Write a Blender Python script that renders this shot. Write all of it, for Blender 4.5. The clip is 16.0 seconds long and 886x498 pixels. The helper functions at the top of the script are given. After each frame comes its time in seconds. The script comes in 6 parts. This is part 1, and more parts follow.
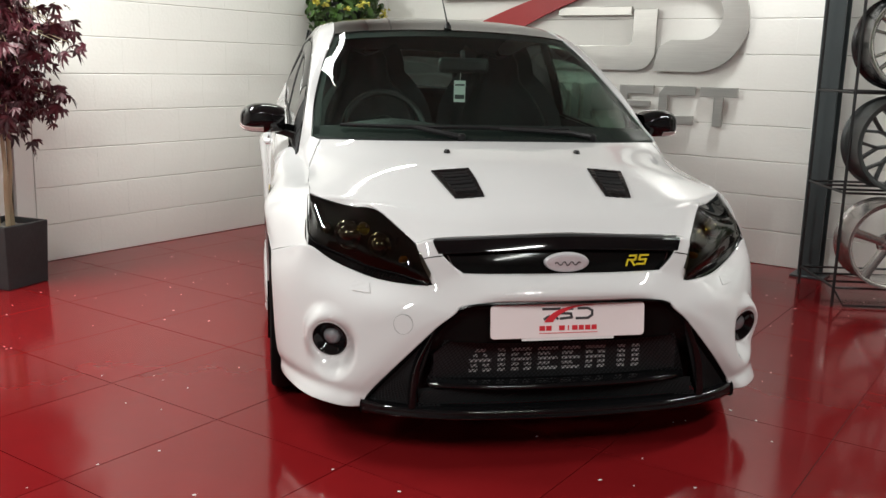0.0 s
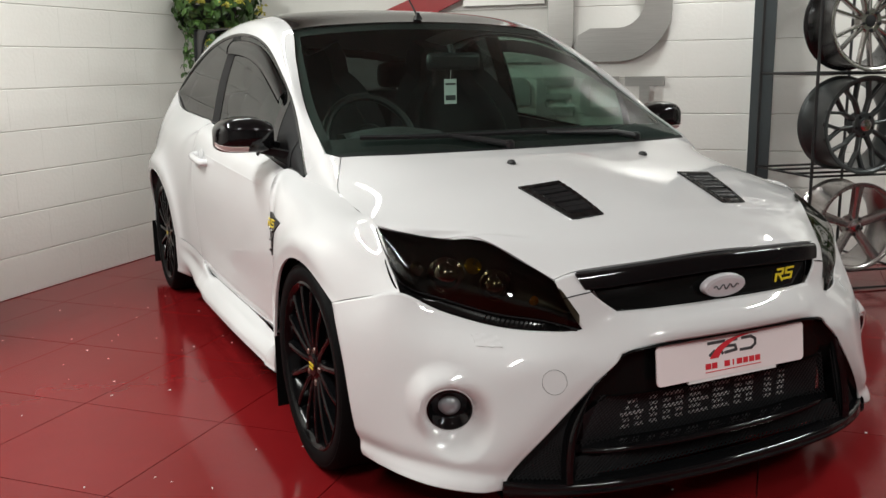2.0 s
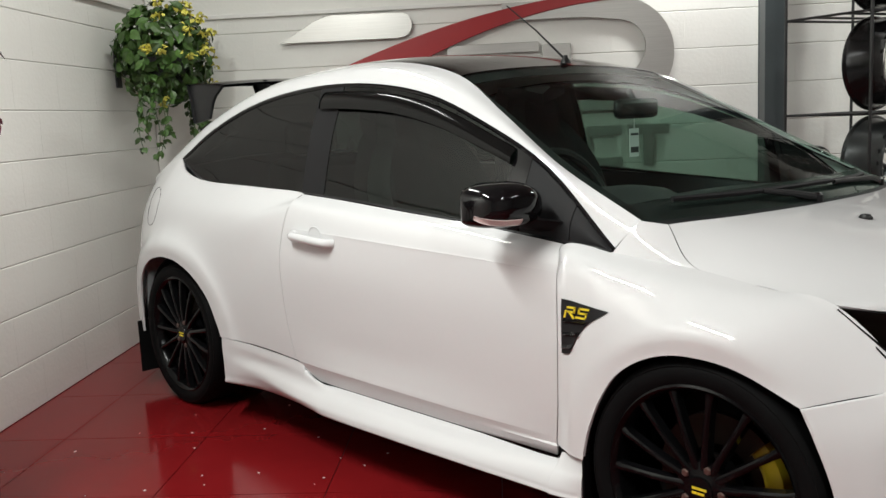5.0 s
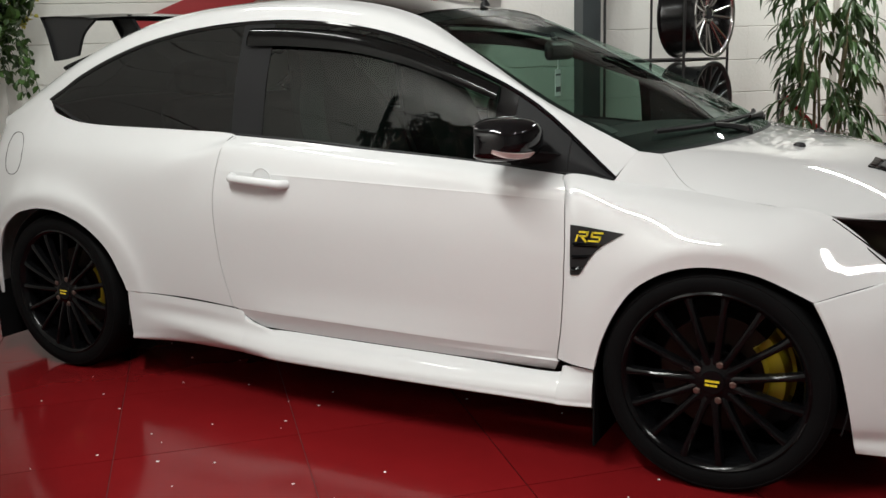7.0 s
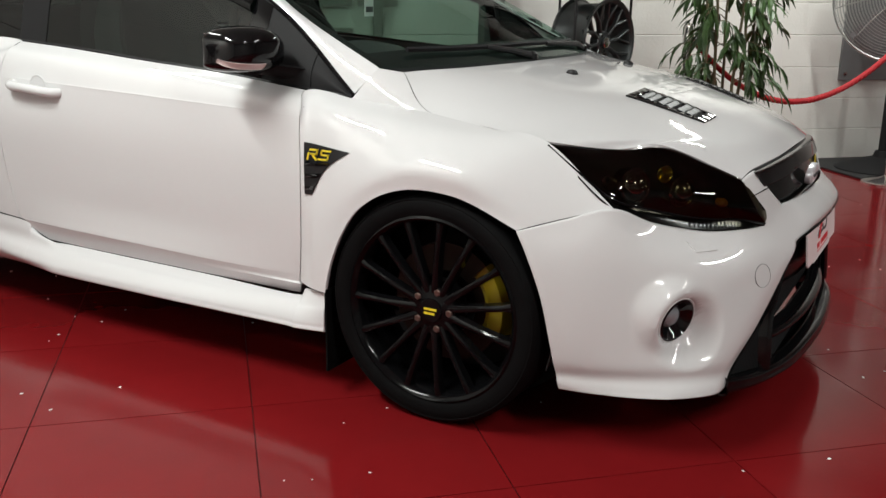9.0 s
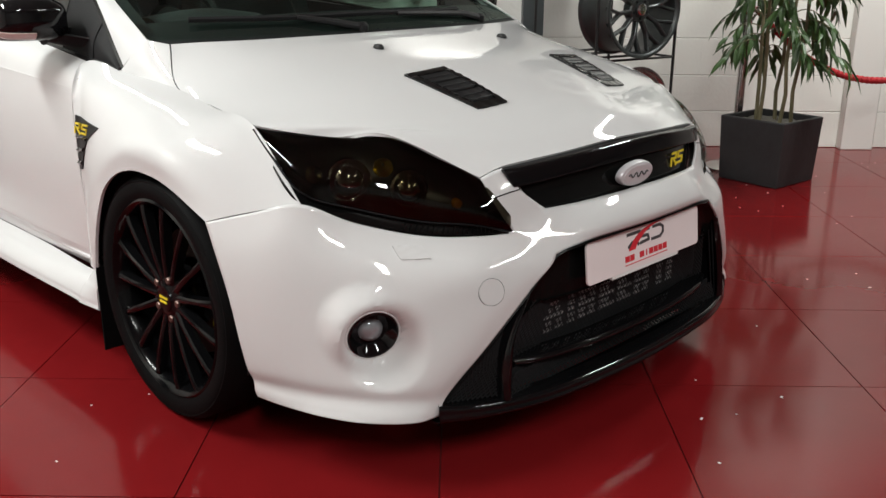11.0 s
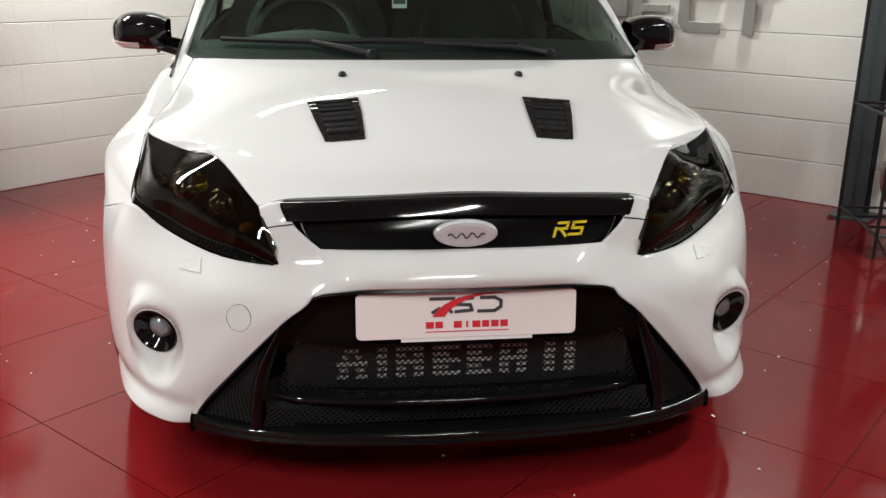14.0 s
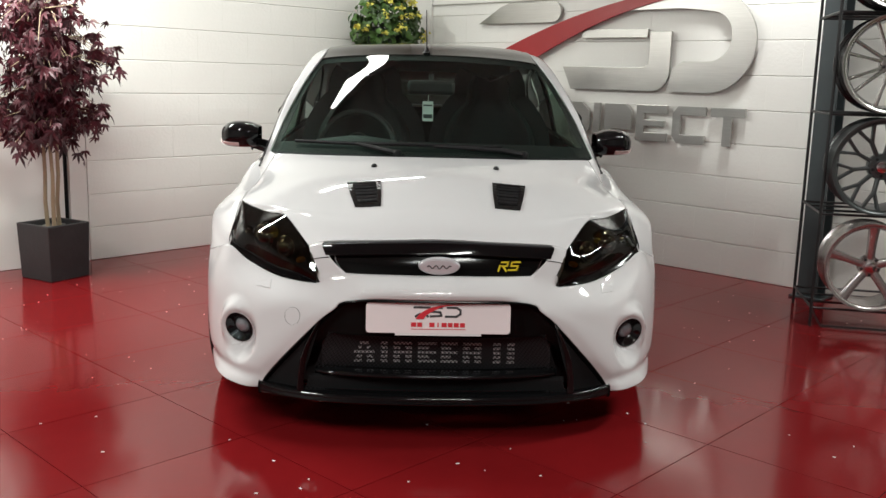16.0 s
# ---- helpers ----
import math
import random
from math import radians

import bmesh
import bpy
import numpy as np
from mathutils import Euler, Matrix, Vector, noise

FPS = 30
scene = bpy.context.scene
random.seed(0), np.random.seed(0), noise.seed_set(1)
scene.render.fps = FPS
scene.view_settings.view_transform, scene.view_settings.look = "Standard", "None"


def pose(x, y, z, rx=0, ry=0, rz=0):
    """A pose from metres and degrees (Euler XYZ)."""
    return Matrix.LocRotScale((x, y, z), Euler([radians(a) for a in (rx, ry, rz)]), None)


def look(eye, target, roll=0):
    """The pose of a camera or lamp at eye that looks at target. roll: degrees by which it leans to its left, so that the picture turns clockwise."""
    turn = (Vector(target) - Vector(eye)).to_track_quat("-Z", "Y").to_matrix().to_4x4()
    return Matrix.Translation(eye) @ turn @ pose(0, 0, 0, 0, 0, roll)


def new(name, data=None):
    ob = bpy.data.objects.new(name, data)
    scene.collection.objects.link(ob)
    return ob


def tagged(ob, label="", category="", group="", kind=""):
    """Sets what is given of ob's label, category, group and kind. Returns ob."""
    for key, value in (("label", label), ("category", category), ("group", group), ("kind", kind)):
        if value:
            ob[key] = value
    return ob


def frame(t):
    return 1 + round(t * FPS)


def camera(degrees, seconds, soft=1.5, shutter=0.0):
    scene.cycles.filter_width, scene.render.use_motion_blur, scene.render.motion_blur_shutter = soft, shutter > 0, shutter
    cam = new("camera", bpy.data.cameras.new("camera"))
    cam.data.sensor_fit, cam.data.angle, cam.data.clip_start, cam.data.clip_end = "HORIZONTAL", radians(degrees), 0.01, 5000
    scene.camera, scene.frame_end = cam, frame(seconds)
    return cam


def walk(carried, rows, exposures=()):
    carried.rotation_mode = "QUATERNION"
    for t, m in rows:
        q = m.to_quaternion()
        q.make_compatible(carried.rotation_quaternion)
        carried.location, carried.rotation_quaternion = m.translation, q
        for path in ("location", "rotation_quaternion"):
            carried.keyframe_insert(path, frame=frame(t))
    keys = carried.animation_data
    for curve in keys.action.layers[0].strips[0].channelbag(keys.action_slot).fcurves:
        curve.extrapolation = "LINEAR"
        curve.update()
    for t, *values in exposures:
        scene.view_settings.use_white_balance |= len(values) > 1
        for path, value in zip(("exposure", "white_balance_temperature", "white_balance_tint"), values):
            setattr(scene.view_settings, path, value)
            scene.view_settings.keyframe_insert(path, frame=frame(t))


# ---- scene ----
# Car frame: origin on the floor under the front axle, x across, y towards the tail, z up.
cam = camera(51.70, 16.0, soft=1.5, shutter=0.0)
PATH = [
    (0, (-0.936, -3.466, 1.238), (-0.548, -1.544, 0.842), 1.5),
    (0.5, (-1.202, -3.317, 1.273), (-0.661, -1.435, 0.867), 0.9),
    (1, (-1.442, -3.118, 1.269), (-0.756, -1.284, 0.863), 0.2),
    (1.5, (-1.58, -2.875, 1.232), (-0.798, -1.078, 0.833), -0.5),
    (2, (-1.685, -2.597, 1.22), (-0.838, -0.828, 0.826), -0.8),
    (2.5, (-1.81, -2.333, 1.228), (-0.902, -0.591, 0.854), -1.2),
    (3, (-1.935, -2.066, 1.218), (-0.953, -0.356, 0.883), -1.5),
    (3.5, (-2.106, -1.788, 1.224), (-1.024, -0.134, 0.916), -1.5),
    (4, (-2.342, -1.559, 1.24), (-1.156, 0.026, 0.954), -1.8),
    (6.5, (-3.226, -0.607, 1.239), (-1.626, 0.531, 0.86), -2.6),
    (7, (-3.352, -0.513, 1.245), (-1.64, 0.43, 0.823), -1.8),
    (7.5, (-3.338, -0.561, 1.236), (-1.578, 0.268, 0.77), -0.9),
    (8, (-3.23, -0.759, 1.209), (-1.489, 0.089, 0.707), -0.4),
    (8.5, (-3.078, -1.001, 1.171), (-1.382, -0.078, 0.649), -0.2),
    (9, (-2.893, -1.198, 1.138), (-1.226, -0.23, 0.606), 0.6),
    (9.5, (-2.69, -1.409, 1.152), (-1.057, -0.396, 0.598), 1.1),
    (10, (-2.453, -1.651, 1.153), (-0.889, -0.543, 0.582), 1.0),
    (12.5, (-1.076, -2.449, 1.182), (-0.239, -0.756, 0.523), -0.8),
    (13, (-0.778, -2.556, 1.184), (-0.153, -0.771, 0.534), -0.6),
    (13.5, (-0.53, -2.617, 1.183), (-0.095, -0.768, 0.558), 0.2),
    (14, (-0.314, -2.746, 1.207), (-0.059, -0.851, 0.622), 0.8),
    (14.5, (-0.176, -2.963, 1.222), (-0.034, -1.037, 0.701), 0.9),
    (15, (-0.139, -3.24, 1.252), (-0.026, -1.299, 0.784), 1.4),
    (15.5, (-0.101, -3.577, 1.268), (-0.014, -1.622, 0.857), 1.3),
    (16, (-0.125, -3.913, 1.285), (-0.039, -1.949, 0.917), 1.5),
]
walk(cam, [(t, look(eye, target, roll)) for t, eye, target, roll in PATH],
     exposures=[(0.0, -0.10), (1.5, -0.15), (2.0, -0.32), (2.5, -0.78), (3.0, -0.88), (3.5, -0.60), (4.0, -0.38), (6.5, -0.74), (7.5, -0.56), (8.5, -0.50), (10.0, -0.40),
                (12.5, -0.15), (13.5, -0.02), (14.5, 0.10), (15.5, -0.12), (16.0, -0.10)])

# ---- light ----
world = bpy.data.worlds.new("world")
scene.world = world
world.use_nodes = True
world.node_tree.nodes["Background"].inputs[0].default_value = (0.6, 0.7, 0.8, 1)
world.node_tree.nodes["Background"].inputs[1].default_value = 0.02

# The showroom's own frame: origin in the corner behind the car, x along the sign wall, y outwards through it.
ROOM = pose(-0.093, 4.375, 0, 0, 0, -46)
CEILING = 3.0
# Battens: place along the room, place across it, watts.
TUBES = [(0.90, -1.55, 22), (0.80, -4.1, 155), (3.5, -6.9, 116), (5.7, -1.4, 100), (6.2, -5.6, 90)]
for lx, ly, watts in TUBES:
    lamp = bpy.data.lights.new("tube_light", "AREA")
    lamp.shape, lamp.size, lamp.size_y, lamp.energy, lamp.color = "RECTANGLE", 1.5, 0.11, watts, (0.955, 0.985, 0.935)
    ob = new("tube_light", lamp)
    ob.matrix_world = ROOM @ pose(lx, ly, CEILING - 0.115, 0, 0, 90)
lamp = bpy.data.lights.new("wall_washer", "SPOT")
lamp.energy, lamp.spot_size, lamp.spot_blend, lamp.shadow_soft_size, lamp.color = 125, radians(80), 0.8, 0.14, (0.97, 0.985, 0.96)
ob = new("wall_washer", lamp)
ob.matrix_world = ROOM @ look((3.42, -0.55, CEILING - 0.2), (3.46, 0.05, 1.85))

# ---- materials ----
def mat(name, colour, rough=0.5, metal=0.0, vary=0.08, scale=6.0, bump=0.0, bump_scale=60.0, coat=0.0, rough_vary=0.1, random=0.0, island=0.0, spec=0.5, stretch=None, trans=0.0, glow=0.0, stain=None):
    """A surface with two scales of colour change, uneven gloss and fine relief."""
    m = bpy.data.materials.new(name)
    m.use_nodes = True
    nt = m.node_tree
    b = nt.nodes["Principled BSDF"]
    link = nt.links.new
    node = nt.nodes.new
    co = node("ShaderNodeTexCoord")
    src = co.outputs["Object"]
    if stretch:
        mp = node("ShaderNodeMapping")
        mp.inputs["Scale"].default_value = stretch
        link(src, mp.inputs["Vector"])
        src = mp.outputs["Vector"]
    big, fine = node("ShaderNodeTexNoise"), node("ShaderNodeTexNoise")
    big.inputs["Scale"].default_value, big.inputs["Detail"].default_value = scale, 4
    fine.inputs["Scale"].default_value, fine.inputs["Detail"].default_value = bump_scale, 3
    link(src, big.inputs["Vector"]), link(src, fine.inputs["Vector"])
    add = node("ShaderNodeMath")
    add.operation = "MULTIPLY_ADD"
    add.inputs[1].default_value = 0.35
    link(fine.outputs["Fac"], add.inputs[0]), link(big.outputs["Fac"], add.inputs[2])
    rng = node("ShaderNodeMapRange")
    rng.inputs["From Min"].default_value, rng.inputs["From Max"].default_value = 0.35, 0.98
    rng.inputs["To Min"].default_value, rng.inputs["To Max"].default_value = 1 - vary, 1 + vary
    link(add.outputs[0], rng.inputs["Value"])
    value = rng.outputs["Result"]
    if random or island:
        info = node("ShaderNodeObjectInfo") if random else node("ShaderNodeNewGeometry")
        r2 = node("ShaderNodeMapRange")
        r2.inputs["To Min"].default_value, r2.inputs["To Max"].default_value = 1 - (random or island), 1 + (random or island)
        link(info.outputs["Random" if random else "Random Per Island"], r2.inputs["Value"])
        mul = node("ShaderNodeMath")
        mul.operation = "MULTIPLY"
        link(value, mul.inputs[0]), link(r2.outputs["Result"], mul.inputs[1])
        value = mul.outputs[0]
    col = node("ShaderNodeVectorMath")
    col.operation = "SCALE"
    col.inputs[0].default_value = colour[:3]
    link(value, col.inputs["Scale"])
    out = col.outputs["Vector"]
    if stain:
        sn = node("ShaderNodeTexNoise")
        sn.inputs["Scale"].default_value, sn.inputs["Detail"].default_value = stain[1], 6
        link(src, sn.inputs["Vector"])
        sr = node("ShaderNodeMapRange")
        sr.inputs["From Min"].default_value, sr.inputs["From Max"].default_value = 0.55, 0.75
        sr.inputs["To Max"].default_value = stain[2]
        link(sn.outputs["Fac"], sr.inputs["Value"])
        mix = node("ShaderNodeMix")
        mix.data_type = "RGBA"
        link(sr.outputs["Result"], mix.inputs["Factor"]), link(out, mix.inputs["A"])
        mix.inputs["B"].default_value = (*stain[0], 1)
        out = mix.outputs["Result"]
    link(out, b.inputs["Base Color"])
    rr = node("ShaderNodeMapRange")
    rr.inputs["To Min"].default_value, rr.inputs["To Max"].default_value = max(rough - rough_vary * rough, 0.01), min(rough + rough_vary * rough, 1)
    link(big.outputs["Fac"], rr.inputs["Value"]), link(rr.outputs["Result"], b.inputs["Roughness"])
    b.inputs["Metallic"].default_value = metal
    b.inputs["Specular IOR Level"].default_value = spec
    b.inputs["Coat Weight"].default_value, b.inputs["Coat Roughness"].default_value = coat, 0.03
    if trans:
        b.inputs["Transmission Weight"].default_value = trans
    if glow:
        b.inputs["Emission Color"].default_value, b.inputs["Emission Strength"].default_value = (*colour[:3], 1), glow
    if bump:
        bp = node("ShaderNodeBump")
        bp.inputs["Strength"].default_value, bp.inputs["Distance"].default_value = 1.0, bump
        link(fine.outputs["Fac"], bp.inputs["Height"]), link(bp.outputs["Normal"], b.inputs["Normal"])
    return m


def glass(name, tint, gloss=0.02, most=0.93, least=0.045):
    """Thin tinted pane: mirror by Fresnel over a coloured see-through sheet."""
    m = bpy.data.materials.new(name)
    m.use_nodes = True
    nt = m.node_tree
    nt.nodes.clear()
    out, mix, clear, mirror, fr, steep, lift = (nt.nodes.new("ShaderNode" + k) for k in ("OutputMaterial", "MixShader", "BsdfTransparent", "BsdfGlossy", "LayerWeight", "Math", "Math"))
    clear.inputs["Color"].default_value = (*tint, 1)
    mirror.inputs["Roughness"].default_value = gloss
    fr.inputs["Blend"].default_value = 0.5
    steep.operation, lift.operation = "POWER", "MULTIPLY_ADD"
    steep.inputs[1].default_value = 5.0
    lift.inputs[1].default_value, lift.inputs[2].default_value = most, least
    nt.links.new(fr.outputs["Facing"], steep.inputs[0]), nt.links.new(steep.outputs[0], lift.inputs[0])
    nt.links.new(lift.outputs[0], mix.inputs[0]), nt.links.new(clear.outputs[0], mix.inputs[1]), nt.links.new(mirror.outputs[0], mix.inputs[2])
    nt.links.new(mix.outputs[0], out.inputs["Surface"])
    return m


WALL = mat("painted_blockwork", (0.84, 0.83, 0.79), 0.55, vary=0.035, scale=1.3, bump=0.0015, bump_scale=45, stain=((0.68, 0.66, 0.62), 2.5, 0.25))
PLASTER = mat("painted_plaster", (0.83, 0.815, 0.785), 0.5, vary=0.02, scale=1.2, bump=0.0004, bump_scale=80)
# Ceiling is out of view; its grey is tuned to dim bounce and reflections.
CEIL = mat("low_bounce_ceiling", (0.42, 0.415, 0.405), 0.8, vary=0.03, scale=1.0, bump=0.0008)
TILE = mat("red_gloss_tile", (0.155, 0.0070, 0.0085), 0.12, vary=0.10, scale=2.2, bump=0.00020, bump_scale=9, random=0.05, rough_vary=0.5, coat=0.0, spec=0.22)
GROUT = mat("dark_grout", (0.085, 0.009, 0.009), 0.6, vary=0.2)
STEEL_COL = mat("grey_painted_steel", (0.050, 0.062, 0.066), 0.4, vary=0.1, scale=4, bump=0.0004)
PAINT = mat("white_car_paint", (0.60, 0.60, 0.61), 0.55, vary=0.01, scale=2, coat=1.0, spec=0.15)
GLOSS_BLACK = mat("gloss_black_paint", (0.004, 0.004, 0.0045), 0.06, vary=0.1, spec=0.36, coat=0.0, rough_vary=0.2)
SATIN_BLACK = mat("satin_black_plastic", (0.010, 0.010, 0.011), 0.42, spec=0.3, vary=0.15, bump=0.0003, bump_scale=150)
MATT_BLACK = mat("matt_black_plastic", (0.009, 0.009, 0.010), 0.7, spec=0.25, vary=0.2, bump=0.0004, bump_scale=200)
TRIM_BLACK = mat("dark_gloss_trim", (0.004, 0.004, 0.004), 0.12, spec=0.20, vary=0.1)
SURROUND = mat("smooth_black_surround", (0.004, 0.004, 0.004), 0.22, spec=0.10, vary=0.1)
RUBBER = mat("tyre_rubber", (0.0045, 0.0045, 0.0048), 0.62, spec=0.045, vary=0.2, scale=9, bump=0.0004, bump_scale=180)
WHEEL_BLACK = mat("black_alloy", (0.003, 0.003, 0.0034), 0.14, vary=0.1, spec=0.16)
DISC = mat("brake_disc_steel", (0.030, 0.021, 0.018), 0.5, metal=1.0, vary=0.15, scale=20)
YELLOW = mat("yellow_caliper_paint", (0.30, 0.23, 0.007), 0.45, vary=0.08)
YELLOW_BADGE = mat("yellow_badge_enamel", (0.75, 0.58, 0.03), 0.3, vary=0.04)
COPPER = mat("dull_copper_bolt", (0.17, 0.115, 0.10), 0.45, metal=0.9)
CHROME = mat("chrome", (0.80, 0.80, 0.82), 0.12, metal=1.0, vary=0.03)
SILVER_BADGE = mat("silver_badge_face", (0.60, 0.60, 0.63), 0.3, metal=0.25, vary=0.06, scale=40)
PLATE = mat("white_show_plate", (0.83, 0.76, 0.77), 0.3, vary=0.015)
RED_PRINT = mat("red_print", (0.62, 0.03, 0.045), 0.4, vary=0.03)
GREY_PRINT = mat("dark_grey_print", (0.06, 0.06, 0.065), 0.4, vary=0.05)
WHITE_PRINT = mat("white_stencil_paint", (0.78, 0.78, 0.79), 0.5, vary=0.15, scale=60)
CORE = mat("intercooler_alloy", (0.05, 0.05, 0.055), 0.45, metal=0.6, vary=0.2)
SEAT_CLOTH = mat("dark_seat_cloth", (0.02, 0.02, 0.023), 0.85, vary=0.2, bump=0.0006, bump_scale=220)
DASH = mat("dashboard_plastic", (0.025, 0.026, 0.028), 0.6, vary=0.15, bump=0.0003, bump_scale=160)
AMBER = mat("amber_lens", (0.55, 0.20, 0.01), 0.2, vary=0.1)
REFLECTOR = mat("lamp_reflector", (0.45, 0.42, 0.33), 0.2, metal=1.0, vary=0.2)
YELLOW_REFLECTOR = mat("yellow_tinted_reflector", (0.75, 0.60, 0.10), 0.2, metal=0.9, vary=0.2)
LAMP_INNER = mat("dark_lamp_housing", (0.022, 0.020, 0.017), 0.3, vary=0.3, scale=12)
LAMP_GLASS = mat("lamp_glass", (0.26, 0.27, 0.29), 0.06, vary=0.1, metal=0.3)
PINK_LENS = mat("indicator_lens", (0.55, 0.44, 0.43), 0.2, vary=0.06)
SCREEN_GLASS = glass("windscreen_glass", (0.70, 0.85, 0.78), most=0.30)
DOOR_GLASS = glass("door_glass", (0.28, 0.39, 0.33))
DARK_GLASS = glass("privacy_glass", (0.06, 0.065, 0.065))
SMOKED = glass("smoked_lamp_lens", (0.20, 0.188, 0.15), least=0.026)
PAPER = mat("white_paper", (0.75, 0.75, 0.75), 0.7, vary=0.03)
BRUSHED = mat("brushed_steel", (0.50, 0.49, 0.47), 0.34, metal=1.0, vary=0.10, scale=3, bump_scale=30, stretch=(2, 2, 60), rough_vary=0.2)
SIGN_RED = mat("red_sign_face", (0.36, 0.018, 0.022), 0.3, vary=0.05, scale=5)
STONE_POT = mat("dark_slate_pot", (0.026, 0.026, 0.028), 0.6, vary=0.25, scale=9, bump=0.0015, bump_scale=40)
SOIL = mat("grey_pebbles", (0.20, 0.19, 0.17), 0.8, vary=0.4, scale=60, bump=0.004, bump_scale=90)
BARK = mat("pale_bark", (0.34, 0.26, 0.17), 0.75, vary=0.25, scale=14, bump=0.0012, bump_scale=70, stretch=(1, 1, 0.2))
CANE = mat("palm_cane", (0.16, 0.14, 0.075), 0.6, vary=0.25, scale=12, bump=0.001, bump_scale=50, stretch=(1, 1, 0.3))
MAPLE = mat("dark_red_leaf", (0.062, 0.008, 0.015), 0.5, vary=0.3, scale=5, island=0.45)
PALM = mat("palm_leaf", (0.045, 0.095, 0.025), 0.42, vary=0.25, scale=5, island=0.4)
IVY = mat("ivy_leaf", (0.050, 0.105, 0.022), 0.42, vary=0.3, scale=6, island=0.5)
FLOWER = mat("yellow_flower", (0.60, 0.55, 0.10), 0.6, vary=0.2, scale=9, island=0.25)
WIRE = mat("black_wire", (0.012, 0.012, 0.013), 0.45, vary=0.1)
ALLOY_SILVER = mat("silver_alloy", (0.55, 0.52, 0.51), 0.26, metal=0.9, vary=0.08, scale=8)
ALLOY_HYPER = mat("bright_alloy", (0.60, 0.59, 0.57), 0.2, metal=0.95, vary=0.08, scale=8)
ALLOY_GREY = mat("gunmetal_alloy", (0.085, 0.092, 0.094), 0.32, metal=0.7, vary=0.12, scale=8)
BARREL_DARK = mat("dark_barrel", (0.06, 0.06, 0.062), 0.22, metal=0.85, vary=0.15, scale=6)
ROPE = mat("red_rope", (0.42, 0.015, 0.022), 0.75, vary=0.2, scale=30, bump=0.002, bump_scale=110)
POLISHED = mat("polished_steel", (0.66, 0.64, 0.62), 0.16, metal=1.0, vary=0.06)
FAN_WIRE = mat("galvanised_wire", (0.50, 0.50, 0.49), 0.35, metal=0.9, vary=0.1)
GREY_BOARD = mat("grey_board", (0.20, 0.20, 0.205), 0.45, vary=0.1, scale=4)
MAT_BLACK = mat("black_floor_mat", (0.013, 0.013, 0.014), 0.7, vary=0.3, scale=12, bump=0.002, bump_scale=60)
BATTEN = mat("batten_white", (0.78, 0.78, 0.76), 0.4, vary=0.02)
FLECK = mat("white_fleck", (0.82, 0.80, 0.78), 0.35, vary=0.1)
# For walls out of view: grey chosen to limit bounce light and reflections.
UNSEEN_WALL = mat("low_bounce_grey", (0.34, 0.335, 0.33), 0.6, vary=0.05, scale=0.8, bump=0.0005)

# ---- builders ----
def part(name, bm, material, parent=None, label="", smooth=True, bevel=0.0, sub=0):
    """Links a bmesh as one mesh object, under a thing where a parent is given."""
    bmesh.ops.recalc_face_normals(bm, faces=bm.faces)
    me = bpy.data.meshes.new(name)
    bm.to_mesh(me)
    bm.free()
    me.materials.append(material)
    if smooth:
        me.polygons.foreach_set("use_smooth", [True] * len(me.polygons))
        me.set_sharp_from_angle(angle=radians(38))
    ob = new(name, me)
    if bevel:
        md = ob.modifiers.new("bevel", "BEVEL")
        md.width, md.segments, md.limit_method = bevel, 2, "ANGLE"
        md.harden_normals = False
    if parent:
        ob.parent = parent
    if label:
        ob["label"] = label
    return ob


def thing(name, m=None, label="", category="", group="", kind=""):
    """An Empty at a thing's base, which its parts hang under."""
    ob = new(name)
    ob.empty_display_size = 0.1
    if m is not None:
        ob.matrix_world = m
    return tagged(ob, label, category, group, kind)


def box(bm, size, centre, m=None):
    mm = Matrix.Translation(centre) @ Matrix.Diagonal((*size, 1))
    bmesh.ops.create_cube(bm, size=1, matrix=(m @ mm) if m is not None else mm)
    return bm


def boxes(*rows):
    bm = bmesh.new()
    for size, centre in rows:
        box(bm, size, centre)
    return bm


def tube(bm, pts, radius, n=8, caps=True):
    """A round bar along a polyline; radius a number or one per point."""
    pts = [Vector(p) for p in pts]
    rad = radius if isinstance(radius, (list, tuple)) else [radius] * len(pts)
    rings = []
    side = None
    for i, p in enumerate(pts):
        d = (pts[min(i + 1, len(pts) - 1)] - pts[max(i - 1, 0)]).normalized()
        if side is None:
            side = d.orthogonal().normalized()
        side = (side - d * side.dot(d)).normalized()
        up = d.cross(side)
        rings.append([bm.verts.new(p + rad[i] * (math.cos(a) * side + math.sin(a) * up)) for a in (2 * math.pi * k / n for k in range(n))])
    for a, b in zip(rings, rings[1:]):
        for k in range(n):
            bm.faces.new((a[k], a[(k + 1) % n], b[(k + 1) % n], b[k]))
    if caps:
        bm.faces.new(rings[0][::-1])
        bm.faces.new(rings[-1])
    return bm


def turned(bm, profile, n=32, axis="z", m=None, closed=False):
    """A lathe: (radius, height) rows spun round an axis."""
    mm = {"z": Matrix.Identity(4), "x": pose(0, 0, 0, 0, 90, 0), "y": pose(0, 0, 0, -90, 0, 0)}[axis]
    if m is not None:
        mm = m @ mm
    rings = [[bm.verts.new(mm @ Vector((r * math.cos(2 * math.pi * k / n), r * math.sin(2 * math.pi * k / n), h))) for k in range(n)] for r, h in profile]
    pairs = list(zip(rings, rings[1:])) + ([(rings[-1], rings[0])] if closed else [])
    for a, b in pairs:
        for k in range(n):
            bm.faces.new((a[k], a[(k + 1) % n], b[(k + 1) % n], b[k]))
    if not closed:
        bm.faces.new(rings[0][::-1])
        bm.faces.new(rings[-1])
    return bm


